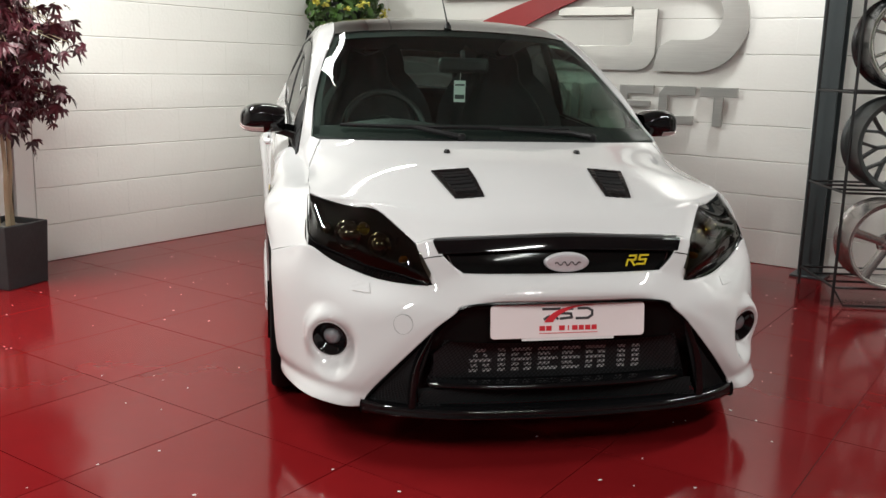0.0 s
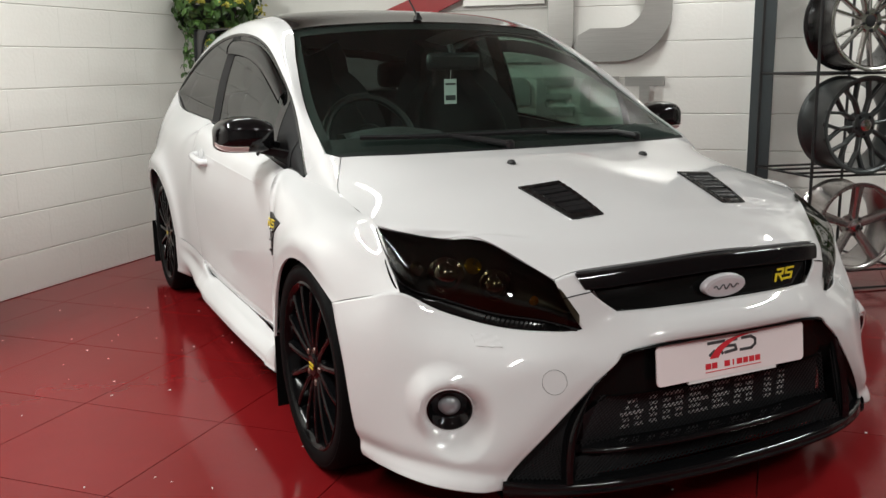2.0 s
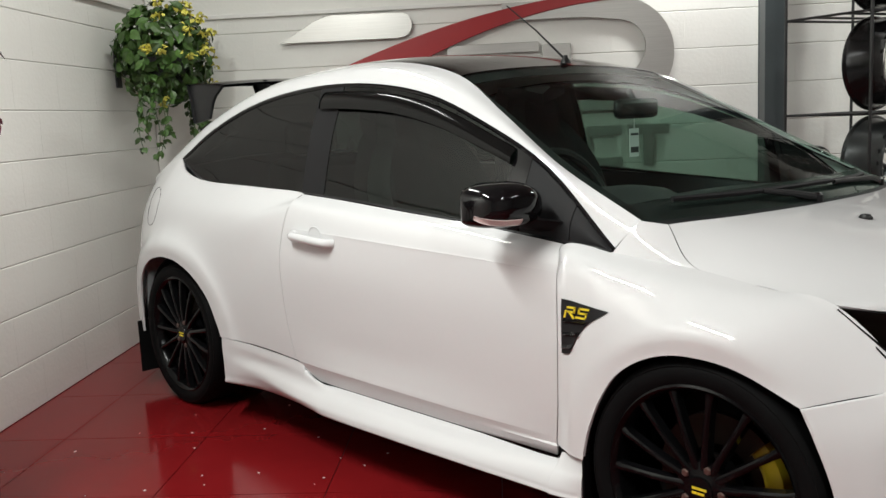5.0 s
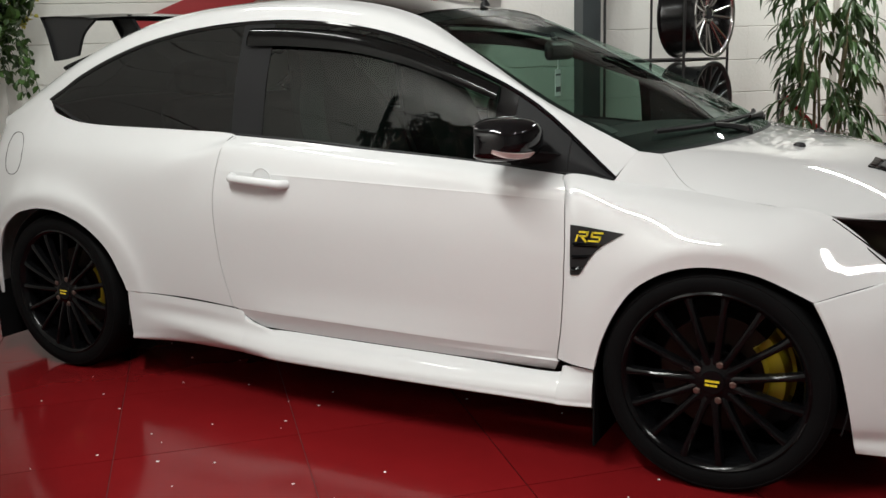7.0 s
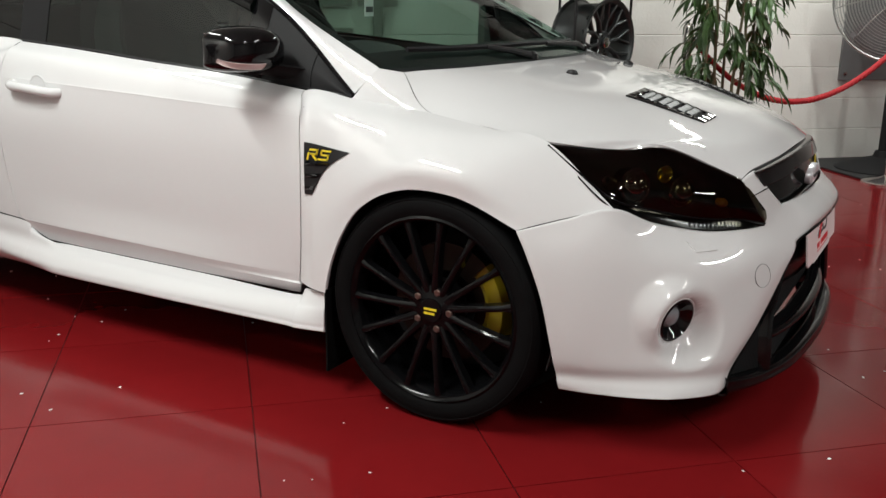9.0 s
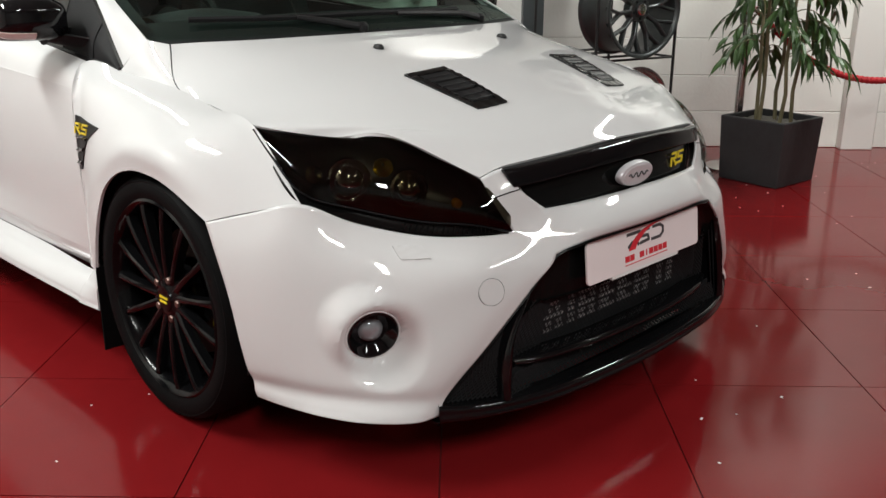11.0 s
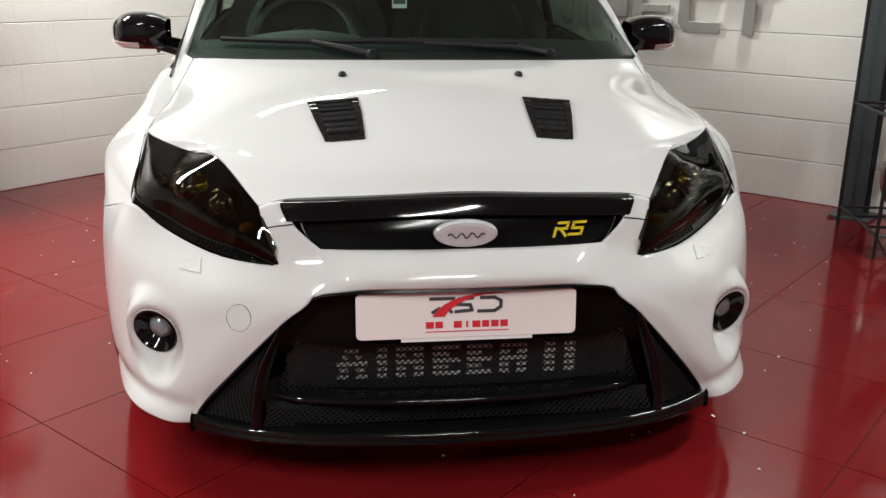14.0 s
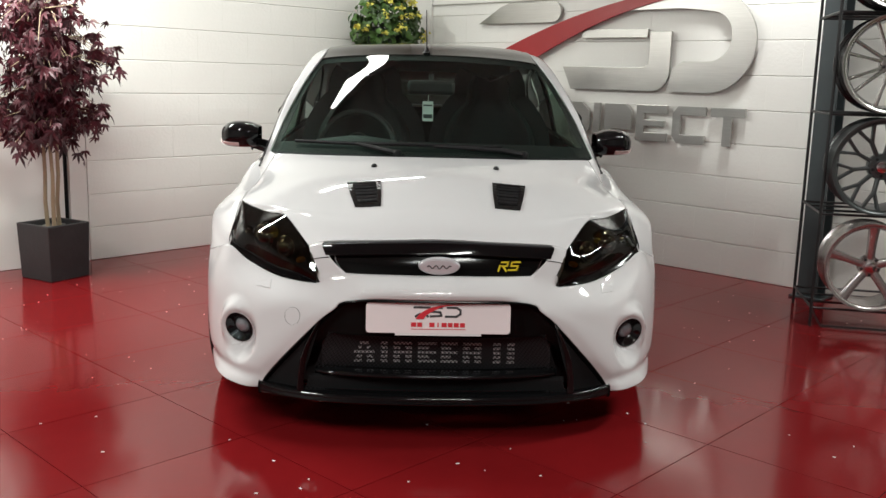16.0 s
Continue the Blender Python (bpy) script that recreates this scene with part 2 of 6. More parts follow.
def slab(bm, outline, thick, m=None):
    """A flat plate: an outline in x, z pushed back along y."""
    mm = m if m is not None else Matrix.Identity(4)
    n = len(outline)
    f = [bm.verts.new(mm @ Vector((x, 0, z))) for x, z in outline]
    b = [bm.verts.new(mm @ Vector((x, thick, z))) for x, z in outline]
    bm.faces.new(f)
    bm.faces.new(b[::-1])
    for i in range(n):
        bm.faces.new((f[(i + 1) % n], f[i], b[i], b[(i + 1) % n]))
    return bm


def spline(pts, n):
    """n points evenly spread on a smooth curve through pts."""
    p = np.array([tuple(q) for q in pts], float)
    if len(p) == 2:
        return p[0] + np.linspace(0, 1, n)[:, None] * (p[1] - p[0])
    d = np.r_[0, np.cumsum(np.maximum(np.linalg.norm(np.diff(p, axis=0), axis=1), 1e-6) ** 0.75)]
    e = np.vstack([2 * p[0] - p[1], p, 2 * p[-1] - p[-2]])
    k = np.r_[d[0] - (d[1] - d[0]), d, d[-1] + (d[-1] - d[-2])]
    fine = []
    for t in np.linspace(0, d[-1], 24 * len(p)):
        i = min(max(np.searchsorted(d, t, side="right") - 1, 0), len(p) - 2)
        p0, p1, p2, p3 = e[i:i + 4]
        t0, t1, t2, t3 = k[i:i + 4]
        a1 = (t1 - t) / (t1 - t0) * p0 + (t - t0) / (t1 - t0) * p1
        a2 = (t2 - t) / (t2 - t1) * p1 + (t - t1) / (t2 - t1) * p2
        a3 = (t3 - t) / (t3 - t2) * p2 + (t - t2) / (t3 - t2) * p3
        b1 = (t2 - t) / (t2 - t0) * a1 + (t - t0) / (t2 - t0) * a2
        b2 = (t3 - t) / (t3 - t1) * a2 + (t - t1) / (t3 - t1) * a3
        fine.append((t2 - t) / (t2 - t1) * b1 + (t - t1) / (t2 - t1) * b2)
    fine = np.array(fine)
    s = np.r_[0, np.cumsum(np.linalg.norm(np.diff(fine, axis=0), axis=1))]
    w = np.linspace(0, s[-1], n)
    return np.stack([np.interp(w, s, fine[:, c]) for c in range(fine.shape[1])], 1)


def along(p, n):
    """Catmull-Rom with even knots through an array of rows of points, n rows out."""
    m = len(p)
    if m == 2:
        w = np.linspace(0, 1, n)[:, None, None]
        return p[0] * (1 - w) + p[1] * w
    e = np.concatenate([[2 * p[0] - p[1]], p, [2 * p[-1] - p[-2]]])
    out = []
    for t in np.linspace(0, m - 1, n):
        i = min(int(t), m - 2)
        u = t - i
        p0, p1, p2, p3 = e[i:i + 4]
        out.append(0.5 * (2 * p1 + (p2 - p0) * u + (2 * p0 - 5 * p1 + 4 * p2 - p3) * u * u + (3 * p1 - p0 - 3 * p2 + p3) * u ** 3))
    return np.array(out)


def skin(curves, nu=40, nv=None):
    """A grid of points, skinned smoothly through a row of curves."""
    rows = np.array([spline(c, nu) for c in curves])
    return along(rows, nv or (len(curves) - 1) * 6 + 1)


def net(rows, nu=40, nv=None):
    """A smooth grid through a net of control points: rows of equally many points."""
    p = np.array(rows, float)
    p = along(p, nv or (len(rows) - 1) * 6 + 1)
    return along(p.transpose(1, 0, 2), nu).transpose(1, 0, 2)


def faired(grid, turns=200):
    """Evens out the ripples of a grid, edges held, without shrinking it."""
    g = np.array(grid, float)
    for k in range(turns):
        for f in (0.6, -0.615):
            mean = (g[:-2, 1:-1] + g[2:, 1:-1] + g[1:-1, :-2] + g[1:-1, 2:]) / 4
            g[1:-1, 1:-1] += f * (mean - g[1:-1, 1:-1])
    return g


def sheet(grid, thick=0.006, flip=False, bm=None, mirror=False, hole=None):
    """A grid of points as a plate with thickness; mirror: its twin in x = 0 instead; hole: centre, axis and radius of a round opening."""
    bm = bm or bmesh.new()
    g = np.array(grid, float)
    if mirror:
        g = g * (-1, 1, 1)
    du, dv = np.gradient(g, axis=1), np.gradient(g, axis=0)
    nrm = np.cross(du, dv)
    nrm /= np.maximum(np.linalg.norm(nrm, axis=2, keepdims=True), 1e-9)
    if flip != mirror:
        nrm = -nrm
    r, c = g.shape[:2]
    top = [[bm.verts.new(g[i, j]) for j in range(c)] for i in range(r)]
    far = None
    if hole:
        hc, ha, hr = np.array(hole[0]) * ((-1, 1, 1) if mirror else 1), np.array(hole[1]) * ((-1, 1, 1) if mirror else 1), hole[2]
        off = g - hc
        flat = off - (off @ ha)[..., None] * ha
        far = np.linalg.norm(flat, axis=2)
        gone = {}
    for i in range(r - 1):
        for j in range(c - 1):
            quad = ((i, j), (i, j + 1), (i + 1, j + 1), (i + 1, j))
            if hole and np.mean([far[q] for q in quad]) < hr:
                gone.update((q, 1) for q in quad)
                continue
            bm.faces.new([top[a][b] for a, b in quad])
    if hole:
        for q in gone:
            v = top[q[0]][q[1]]
            if v.link_faces:
                v.co = Vector(g[q] - flat[q] + flat[q] / far[q] * hr)
            else:
                bm.verts.remove(v)
    if thick:
        low = g - thick * nrm
        rim = [(0, j) for j in range(c)] + [(i, c - 1) for i in range(1, r)] + [(r - 1, j) for j in range(c - 2, -1, -1)] + [(i, 0) for i in range(r - 2, 0, -1)]
        under = {ij: bm.verts.new(low[ij]) for ij in rim}
        for a, b in zip(rim, rim[1:] + rim[:1]):
            bm.faces.new((top[a[0]][a[1]], under[a], under[b], top[b[0]][b[1]]))
    return bm

# ---- the showroom ----
LONG, WIDE, COURSE = 10.5, 9.2, 0.225


def course_wall(name, m, length, label):
    """A painted wall of blockwork: a backing and blocks in half bond, their joints nearly filled with paint."""
    wall = part(name, boxes(((length, 0.14, CEILING), (length / 2, 0.082, CEILING / 2))), WALL, smooth=False)
    wall.matrix_world = m
    tagged(wall, label, "wall", kind="structure")
    unit = 0.44 if length > 8 else length / 7
    count = min(int(length / unit + 0.5), 18)

    def block(width):
        bm = boxes(((width - 0.0002, 0.03, COURSE - 0.0022), (width / 2, 0.015, COURSE / 2)))
        for axis, size in ((0, 0.0035), (2, 0.0004)):
            edges = [e for e in bm.edges if abs(e.verts[0].co[axis] - e.verts[1].co[axis]) > 0.1 and max(v.co.y for v in e.verts) < 0.01]
            bmesh.ops.bevel(bm, geom=edges, offset=size, segments=1, affect="EDGES")
        ob = part("block", bm, WALL, wall, smooth=False)
        return ob
    shapes = {}
    for k in range(int(CEILING / COURSE) + 1):
        x, widths = 0.0, [unit] * count if k % 2 == 0 else [unit / 2] + [unit] * (count - 1) + [unit / 2]
        if length - unit * count > 0.1:
            widths = widths + [length - unit * count]
        for width in widths:
            key = round(width, 3)
            if key in shapes:
                ob = new("block", shapes[key])
                ob.parent = wall
            else:
                ob = block(width)
                shapes[key] = ob.data
            ob.location = (x, 0, k * COURSE)
            x += width
    return wall


course_wall("wall_north", ROOM, LONG, "white-painted blockwork wall with a metal sign on it")
course_wall("wall_west", ROOM @ pose(0, -3.0, 0, 0, 0, 90), 3.0, "white-painted blockwork wall behind the parked car")
w = part("wall_west_plain", boxes(((0.15, WIDE - 4.12, CEILING), (-0.080, -(WIDE + 4.12) / 2, CEILING / 2)), ((0.15, 0.116, CEILING), (-0.080, -3.062, CEILING / 2)), ((0.15, 1.0, CEILING - 2.1), (-0.080, -3.62, CEILING / 2 + 1.05))), PLASTER, smooth=False)
w.matrix_world = ROOM
tagged(w, "smooth white plastered wall beside the blockwork", "wall", kind="structure")
# South and east walls are unseen, added to close the room and dim its bounce.
w = part("wall_south", boxes(((LONG, 0.15, CEILING), (LONG / 2, -WIDE - 0.075, CEILING / 2))), UNSEEN_WALL, smooth=False)
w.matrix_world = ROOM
tagged(w, "unseen plain wall closing the showroom, grey to cut bounce light", "wall", kind="structure")
w = part("wall_east", boxes(((0.15, WIDE + 0.2, CEILING), (LONG + 0.075, -WIDE / 2, CEILING / 2))), UNSEEN_WALL, smooth=False)
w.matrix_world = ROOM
tagged(w, "unseen plain wall closing the showroom, grey to cut bounce light", "wall", kind="structure")
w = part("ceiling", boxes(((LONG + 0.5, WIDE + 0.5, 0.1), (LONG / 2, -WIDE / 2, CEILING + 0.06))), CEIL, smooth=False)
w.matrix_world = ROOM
tagged(w, "unseen ceiling with fluorescent battens, greyed to bounce less light", "ceiling", kind="structure")
floor = part("floor", boxes(((LONG + 0.4, WIDE + 0.4, 0.1), (LONG / 2, -WIDE / 2, -0.056))), GROUT, smooth=False)
floor.matrix_world = ROOM
tagged(floor, "glossy red tiled showroom floor with thin dark joints", "floor", kind="structure")

# exit door in the west wall, with its push bar
door = thing("door_1", ROOM @ pose(0, -3.62, 0), "smooth white exit door with a dark push bar", "door", kind="structure")
part("door_leaf", boxes(((0.045, 0.955, 2.085), (-0.042, -0.012, 1.045))), PLASTER, door, smooth=False)
part("door_seal", boxes(((0.03, 0.022, 2.1), (-0.05, 0.487, 1.05))), MATT_BLACK, door, smooth=False)
bar_ob = part("push_bar", boxes(((0.04, 0.80, 0.045), (0.04, -0.06, 1.04)), ((0.06, 0.06, 0.09), (0.01, 0.33, 1.04)), ((0.06, 0.06, 0.09), (0.01, -0.44, 1.04))), SATIN_BLACK, door, "dark push bar", bevel=0.006)

# pier in the corner with cable trunking, and a pilaster further along
w = part("pier", boxes(((0.27, 0.03, CEILING), (0.139, -0.018, CEILING / 2))), PLASTER, bevel=0.004)
w.matrix_world = ROOM
tagged(w, "smooth white boxed pier in the room's corner", "pier", kind="structure")
w = part("pilaster", boxes(((0.20, 0.075, CEILING), (5.84, -0.040, CEILING / 2))), PLASTER, bevel=0.005)
w.matrix_world = ROOM
tagged(w, "white wall pilaster beside the palm", "pilaster", kind="structure")
w = part("trim", boxes(((2.5, 0.02, 0.025), (1.53, -0.012, 1.905)), ((0.022, 1.1, 0.025), (0.014, -0.56, 1.95))), PLASTER, bevel=0.003)
w.matrix_world = ROOM
tagged(w, "thin white cable trunking along the walls", "trunking", kind="structure")

# ---- the car: half of it in plus x, mirrored ----
car = thing("car", None, "white three-door hot hatchback with black roof and black wheels", "car")
BOTH = ((False, 1), (True, -1))


def panel(name, grid, material, label="", thick=0.008, flip=False, parent=None, hole=None, sides=BOTH):
    return [part(name, sheet(grid, thick, flip, mirror=mi, hole=hole), material, parent or car, label) for mi, _ in sides]


def whole(half):
    """A half net, centre to edge, made full width."""
    return [[(-x, y, z) for x, y, z in row[:0:-1]] + list(row) for row in half]


def bulged(a, b, out):
    return [tuple(np.add(p, q) / 2 + o) for p, q, o in zip(a, b, out)]


def lay(grid, axes, a, b, out=0.0):
    """The point of a grid at two of its coordinates, moved along the grid's normal; and that normal."""
    g = np.array(grid)
    nrm = np.cross(np.gradient(g, axis=1), np.gradient(g, axis=0)).reshape(-1, 3)
    pts = g.reshape(-1, 3)
    d = np.hypot(pts[:, axes[0]] - a, pts[:, axes[1]] - b)
    k = np.argsort(d)[:6]
    w = 1 / (d[k] + 1e-4) ** 2
    w /= w.sum()
    p = (pts[k] * w[:, None]).sum(0)
    n = (nrm[k] * w[:, None]).sum(0)
    n /= np.linalg.norm(n)
    p[axes[0]], p[axes[1]] = a, b
    return p + out * n, n


# bonnet
bonnet_rows = [
    [(0, 0.035, 0.945), (0.25, 0.055, 0.943), (0.50, 0.12, 0.938), (0.632, 0.172, 0.936), (0.702, 0.205, 0.933)],
    [(0, -0.12, 0.924), (0.25, -0.115, 0.915), (0.50, -0.08, 0.897), (0.67, 0.01, 0.868), (0.753, 0.095, 0.836)],
    [(0, -0.32, 0.890), (0.28, -0.32, 0.875), (0.52, -0.28, 0.852), (0.68, -0.2, 0.826), (0.766, -0.11, 0.808)],
    [(0, -0.54, 0.828), (0.28, -0.53, 0.808), (0.50, -0.47, 0.800), (0.66, -0.37, 0.792), (0.770, -0.268, 0.788)],
    [(0, -0.61, 0.802), (0.26, -0.60, 0.785), (0.45, -0.55, 0.778), (0.57, -0.475, 0.782), (0.658, -0.408, 0.765)],
    [(0, -0.68, 0.770), (0.24, -0.67, 0.755), (0.40, -0.62, 0.757), (0.50, -0.56, 0.768), (0.576, -0.508, 0.773)],
    [(0, -0.742, 0.725), (0.20, -0.733, 0.717), (0.34, -0.714, 0.710), (0.41, -0.700, 0.703), (0.463, -0.688, 0.686)],
]
bonnet_grid = faired(net(whole(bonnet_rows), 65, 57), 600)
part("bonnet", sheet(bonnet_grid, 0.008, flip=True), PAINT, car)

# front wings
arch_lip = [(0.905, -0.252, 0.582), (0.918, -0.135, 0.635), (0.922, -0.05, 0.654), (0.924, 0.05, 0.654), (0.924, 0.14, 0.628), (0.922, 0.22, 0.575), (0.920, 0.275, 0.50), (0.918, 0.312, 0.42), (0.917, 0.330, 0.36), (0.918, 0.337, 0.320)]
arch_out = [(0.880, -0.300, 0.598), (0.910, -0.155, 0.690), (0.918, -0.055, 0.718), (0.920, 0.065, 0.716), (0.920, 0.175, 0.685), (0.917, 0.270, 0.630), (0.912, 0.335, 0.545), (0.908, 0.372, 0.445), (0.906, 0.384, 0.36), (0.906, 0.389, 0.320)]
wing_mid = [(0.845, -0.360, 0.616), (0.838, -0.235, 0.742), (0.840, -0.09, 0.782), (0.850, 0.05, 0.792), (0.858, 0.22, 0.805), (0.878, 0.350, 0.797), (0.889, 0.390, 0.69), (0.893, 0.404, 0.56), (0.890, 0.420, 0.40), (0.886, 0.430, 0.319)]
wing_top = [(0.789, -0.458, 0.642), (0.772, -0.268, 0.787), (0.768, -0.105, 0.807), (0.757, 0.09, 0.833), (0.788, 0.29, 0.858), (0.815, 0.453, 0.880), (0.874, 0.440, 0.826), (0.8845, 0.438, 0.67), (0.874, 0.452, 0.45), (0.860, 0.472, 0.318)]
wing_grid = faired(net([arch_lip, arch_out, wing_mid, wing_top], 73, 33), 420)
panel("front_wing", wing_grid, PAINT)
pillar_grid = net([[(0.757, 0.097, 0.835), (0.752, 0.140, 0.885), (0.716, 0.212, 0.934)], [(0.776, 0.20, 0.850), (0.763, 0.222, 0.893), (0.729, 0.240, 0.939)], [(0.787, 0.319, 0.870), (0.764, 0.293, 0.909), (0.739, 0.266, 0.943)]], 13, 25)
seam = spline(bonnet_grid[:11, -1][::-1], 13) + (0.004, 0.001, 0.0)
pillar_grid = pillar_grid + ((1 - np.linspace(0, 1, 25)) ** 2)[:, None, None] * (seam - pillar_grid[0])[None]
edge = wing_grid[-1][:int(np.argmax(wing_grid[-1][:, 1])) + 1]
for row in pillar_grid:
    foot = np.array([np.interp(row[0, 1], edge[:, 1], edge[:, c]) for c in range(3)])
    row += (1 - np.linspace(0, 1, 13))[:, None] ** 2 * (foot - row[0])
panel("pillar_base", pillar_grid, PAINT, flip=True)

# front bumper: the bridge under the grille and a cheek each side
bridge = [
    [(0, -0.802, 0.606), (0.12, -0.800, 0.606), (0.24, -0.788, 0.605), (0.325, -0.770, 0.604)],
    [(0, -0.842, 0.580), (0.12, -0.838, 0.580), (0.24, -0.825, 0.578), (0.338, -0.803, 0.572)],
    [(0, -0.862, 0.552), (0.12, -0.858, 0.552), (0.24, -0.847, 0.549), (0.345, -0.822, 0.535)],
    [(0, -0.858, 0.530), (0.12, -0.855, 0.530), (0.24, -0.845, 0.527), (0.345, -0.822, 0.505)],
]
cheek = [
    [(0.325, -0.770, 0.604), (0.418, -0.755, 0.566), (0.510, -0.705, 0.561), (0.60, -0.628, 0.567), (0.705, -0.535, 0.598), (0.789, -0.458, 0.6405), (0.848, -0.359, 0.6135), (0.905, -0.252, 0.5805)],
    [(0.345, -0.822, 0.510), (0.435, -0.793, 0.495), (0.54, -0.748, 0.49), (0.65, -0.668, 0.492), (0.755, -0.560, 0.513), (0.828, -0.455, 0.545), (0.872, -0.37, 0.53), (0.906, -0.285, 0.515)],
    [(0.418, -0.812, 0.44), (0.505, -0.785, 0.42), (0.60, -0.735, 0.405), (0.70, -0.662, 0.395), (0.785, -0.557, 0.40), (0.842, -0.465, 0.42), (0.876, -0.395, 0.42), (0.902, -0.322, 0.42)],
    [(0.53, -0.778, 0.318), (0.60, -0.755, 0.30), (0.665, -0.715, 0.288), (0.74, -0.645, 0.28), (0.805, -0.553, 0.278), (0.85, -0.467, 0.285), (0.876, -0.408, 0.293), (0.895, -0.350, 0.30)],
    [(0.606, -0.742, 0.225), (0.66, -0.728, 0.215), (0.715, -0.692, 0.207), (0.77, -0.630, 0.20), (0.817, -0.548, 0.197), (0.85, -0.468, 0.197), (0.868, -0.415, 0.20), (0.882, -0.366, 0.205)],
    [(0.635, -0.733, 0.170), (0.685, -0.724, 0.170), (0.735, -0.686, 0.170), (0.786, -0.624, 0.170), (0.825, -0.547, 0.171), (0.850, -0.473, 0.172), (0.864, -0.422, 0.173), (0.874, -0.372, 0.174)],
]
spur = [
    [(0.408, -0.706, 0.702), (0.436, -0.699, 0.696), (0.462, -0.691, 0.685)],
    [(0.385, -0.742, 0.655), (0.425, -0.730, 0.648), (0.452, -0.716, 0.640)],
    [(0.350, -0.762, 0.622), (0.408, -0.748, 0.606), (0.436, -0.737, 0.600)],
    [(0.325, -0.771, 0.604), (0.385, -0.762, 0.580), (0.419, -0.755, 0.567)],
]
FOG, FOG_AXIS = (0.728, -0.624, 0.360), (0.40, -0.895, -0.20)
fog_axis = tuple(np.array(FOG_AXIS) / np.linalg.norm(FOG_AXIS))
cheek_grid = faired(net(cheek, 85, 61), 500)
off = cheek_grid - np.array(FOG)
deep = off @ np.array(fog_axis)
reach = np.linalg.norm(off - deep[..., None] * np.array(fog_axis), axis=2)
ease = np.clip((0.116 - reach) / (0.116 - 0.064), 0, 1)
ease = ease * ease * (3 - 2 * ease)
inner = 0.004 - 0.008 * np.clip((0.078 - reach) / 0.012, 0, 1)
cheek_grid = cheek_grid + (ease * (inner - deep))[..., None] * np.array(fog_axis)
# a shallow hollow above the flared lower lip
waist = 0.0075 * np.exp(-((cheek_grid[..., 2] - 0.214) / 0.020) ** 2) * np.clip((cheek_grid[..., 0] - 0.60) / 0.08, 0, 1)
inward = cheek_grid * (-1, -1, 0) + (0, -0.25, 0)
cheek_grid = cheek_grid + waist[..., None] * inward / np.linalg.norm(inward, axis=2, keepdims=True)
spur_grid = net(spur, 13, 19)
spur_grid = spur_grid + np.linspace(0, 1, 19)[:, None, None] ** 2 * (cheek_grid[0, :13] - spur_grid[-1])
half = net(bridge, 25, 13)
half = half + np.linspace(0, 1, 25)[None, :, None] ** 3 * (cheek_grid[:13, 0] - half[:, -1])[:, None, :]
bm = bmesh.new()
for mi, sg in BOTH:
    sheet(cheek_grid, 0, bm=bm, mirror=mi, hole=(FOG, fog_axis, 0.062))
    sheet(spur_grid, 0, bm=bm, mirror=mi)
    sheet(half, 0, bm=bm, mirror=mi)
bmesh.ops.remove_doubles(bm, verts=bm.verts, dist=0.0004)
# ease the meeting of bridge, cheek and spur under the headlamp's tip
near = [v for v in bm.verts if not v.is_boundary and (v.co - Vector((math.copysign(0.36, v.co.x), -0.785, 0.585))).length < 0.10]
for k in range(40):
    bmesh.ops.smooth_vert(bm, verts=near, factor=0.5, use_axis_x=True, use_axis_y=True, use_axis_z=True)
bumper = part("front_bumper", bm, PAINT, car)
for mi, sg in BOTH:
    part("bonnet_gap", tube(bmesh.new(), [Vector(q * (sg, 1, 1)) + Vector((0, -0.0004, 0)) for q in spur_grid[6]], 0.0016, 6), MATT_BLACK, bumper)
solid = bumper.modifiers.new("thickness", "SOLIDIFY")
solid.thickness, solid.offset = 0.006, -1.0
for mi, sg in BOTH:
    at_fog = np.array(FOG) + 0.004 * np.array(fog_axis)
    m = look(tuple(at_fog * (sg, 1, 1)), tuple((at_fog - np.array(fog_axis)) * (sg, 1, 1)))
    bm = turned(bmesh.new(), [(0.054, -0.040), (0.0575, -0.012), (0.0595, -0.0075), (0.0615, -0.0065), (0.0635, -0.0080), (0.064, -0.014), (0.060, -0.04)], 44, m=m, closed=True)
    fog = part("fog_lamp", bm, PAINT, car)
    part("fog_bezel", turned(bmesh.new(), [(0.0, -0.045), (0.024, -0.043), (0.030, -0.030), (0.047, -0.016), (0.0545, -0.005), (0.058, -0.006), (0.0585, -0.014), (0.056, -0.044)], 36, m=m), GLOSS_BLACK, fog)
    part("fog_lens", turned(bmesh.new(), [(0.0, -0.014), (0.013, -0.016), (0.024, -0.022), (0.029, -0.031)], 28, m=m), LAMP_GLASS, fog)

# upper grille
bar_edge = [(0, -0.752, 0.727), (0.20, -0.744, 0.722), (0.34, -0.725, 0.714), (0.408, -0.709, 0.710)]
bar = [[(x * f, y + dy, z + dz) for x, y, z in bar_edge] for f, dy, dz in ((1.0, 0, 0), (1.01, -0.018, -0.001), (1.012, -0.026, -0.003), (1.010, -0.032, -0.010), (0.985, -0.044, -0.034), (0.975, -0.045, -0.040), (0.96, -0.036, -0.044))]
SET_BACK = (0, 0.018, -0.010)
grille = part("upper_grille", sheet(net(whole(bar), 49, 31) + SET_BACK, 0.006, flip=True), GLOSS_BLACK, car, "gloss black grille bar with an oval badge")
field = [
    [(0, -0.772, 0.690), (0.2, -0.764, 0.686), (0.372, -0.735, 0.676)],
    [(0, -0.790, 0.648), (0.2, -0.782, 0.646), (0.356, -0.752, 0.640)],
    [(0, -0.800, 0.604), (0.2, -0.792, 0.603), (0.326, -0.768, 0.602)],
]
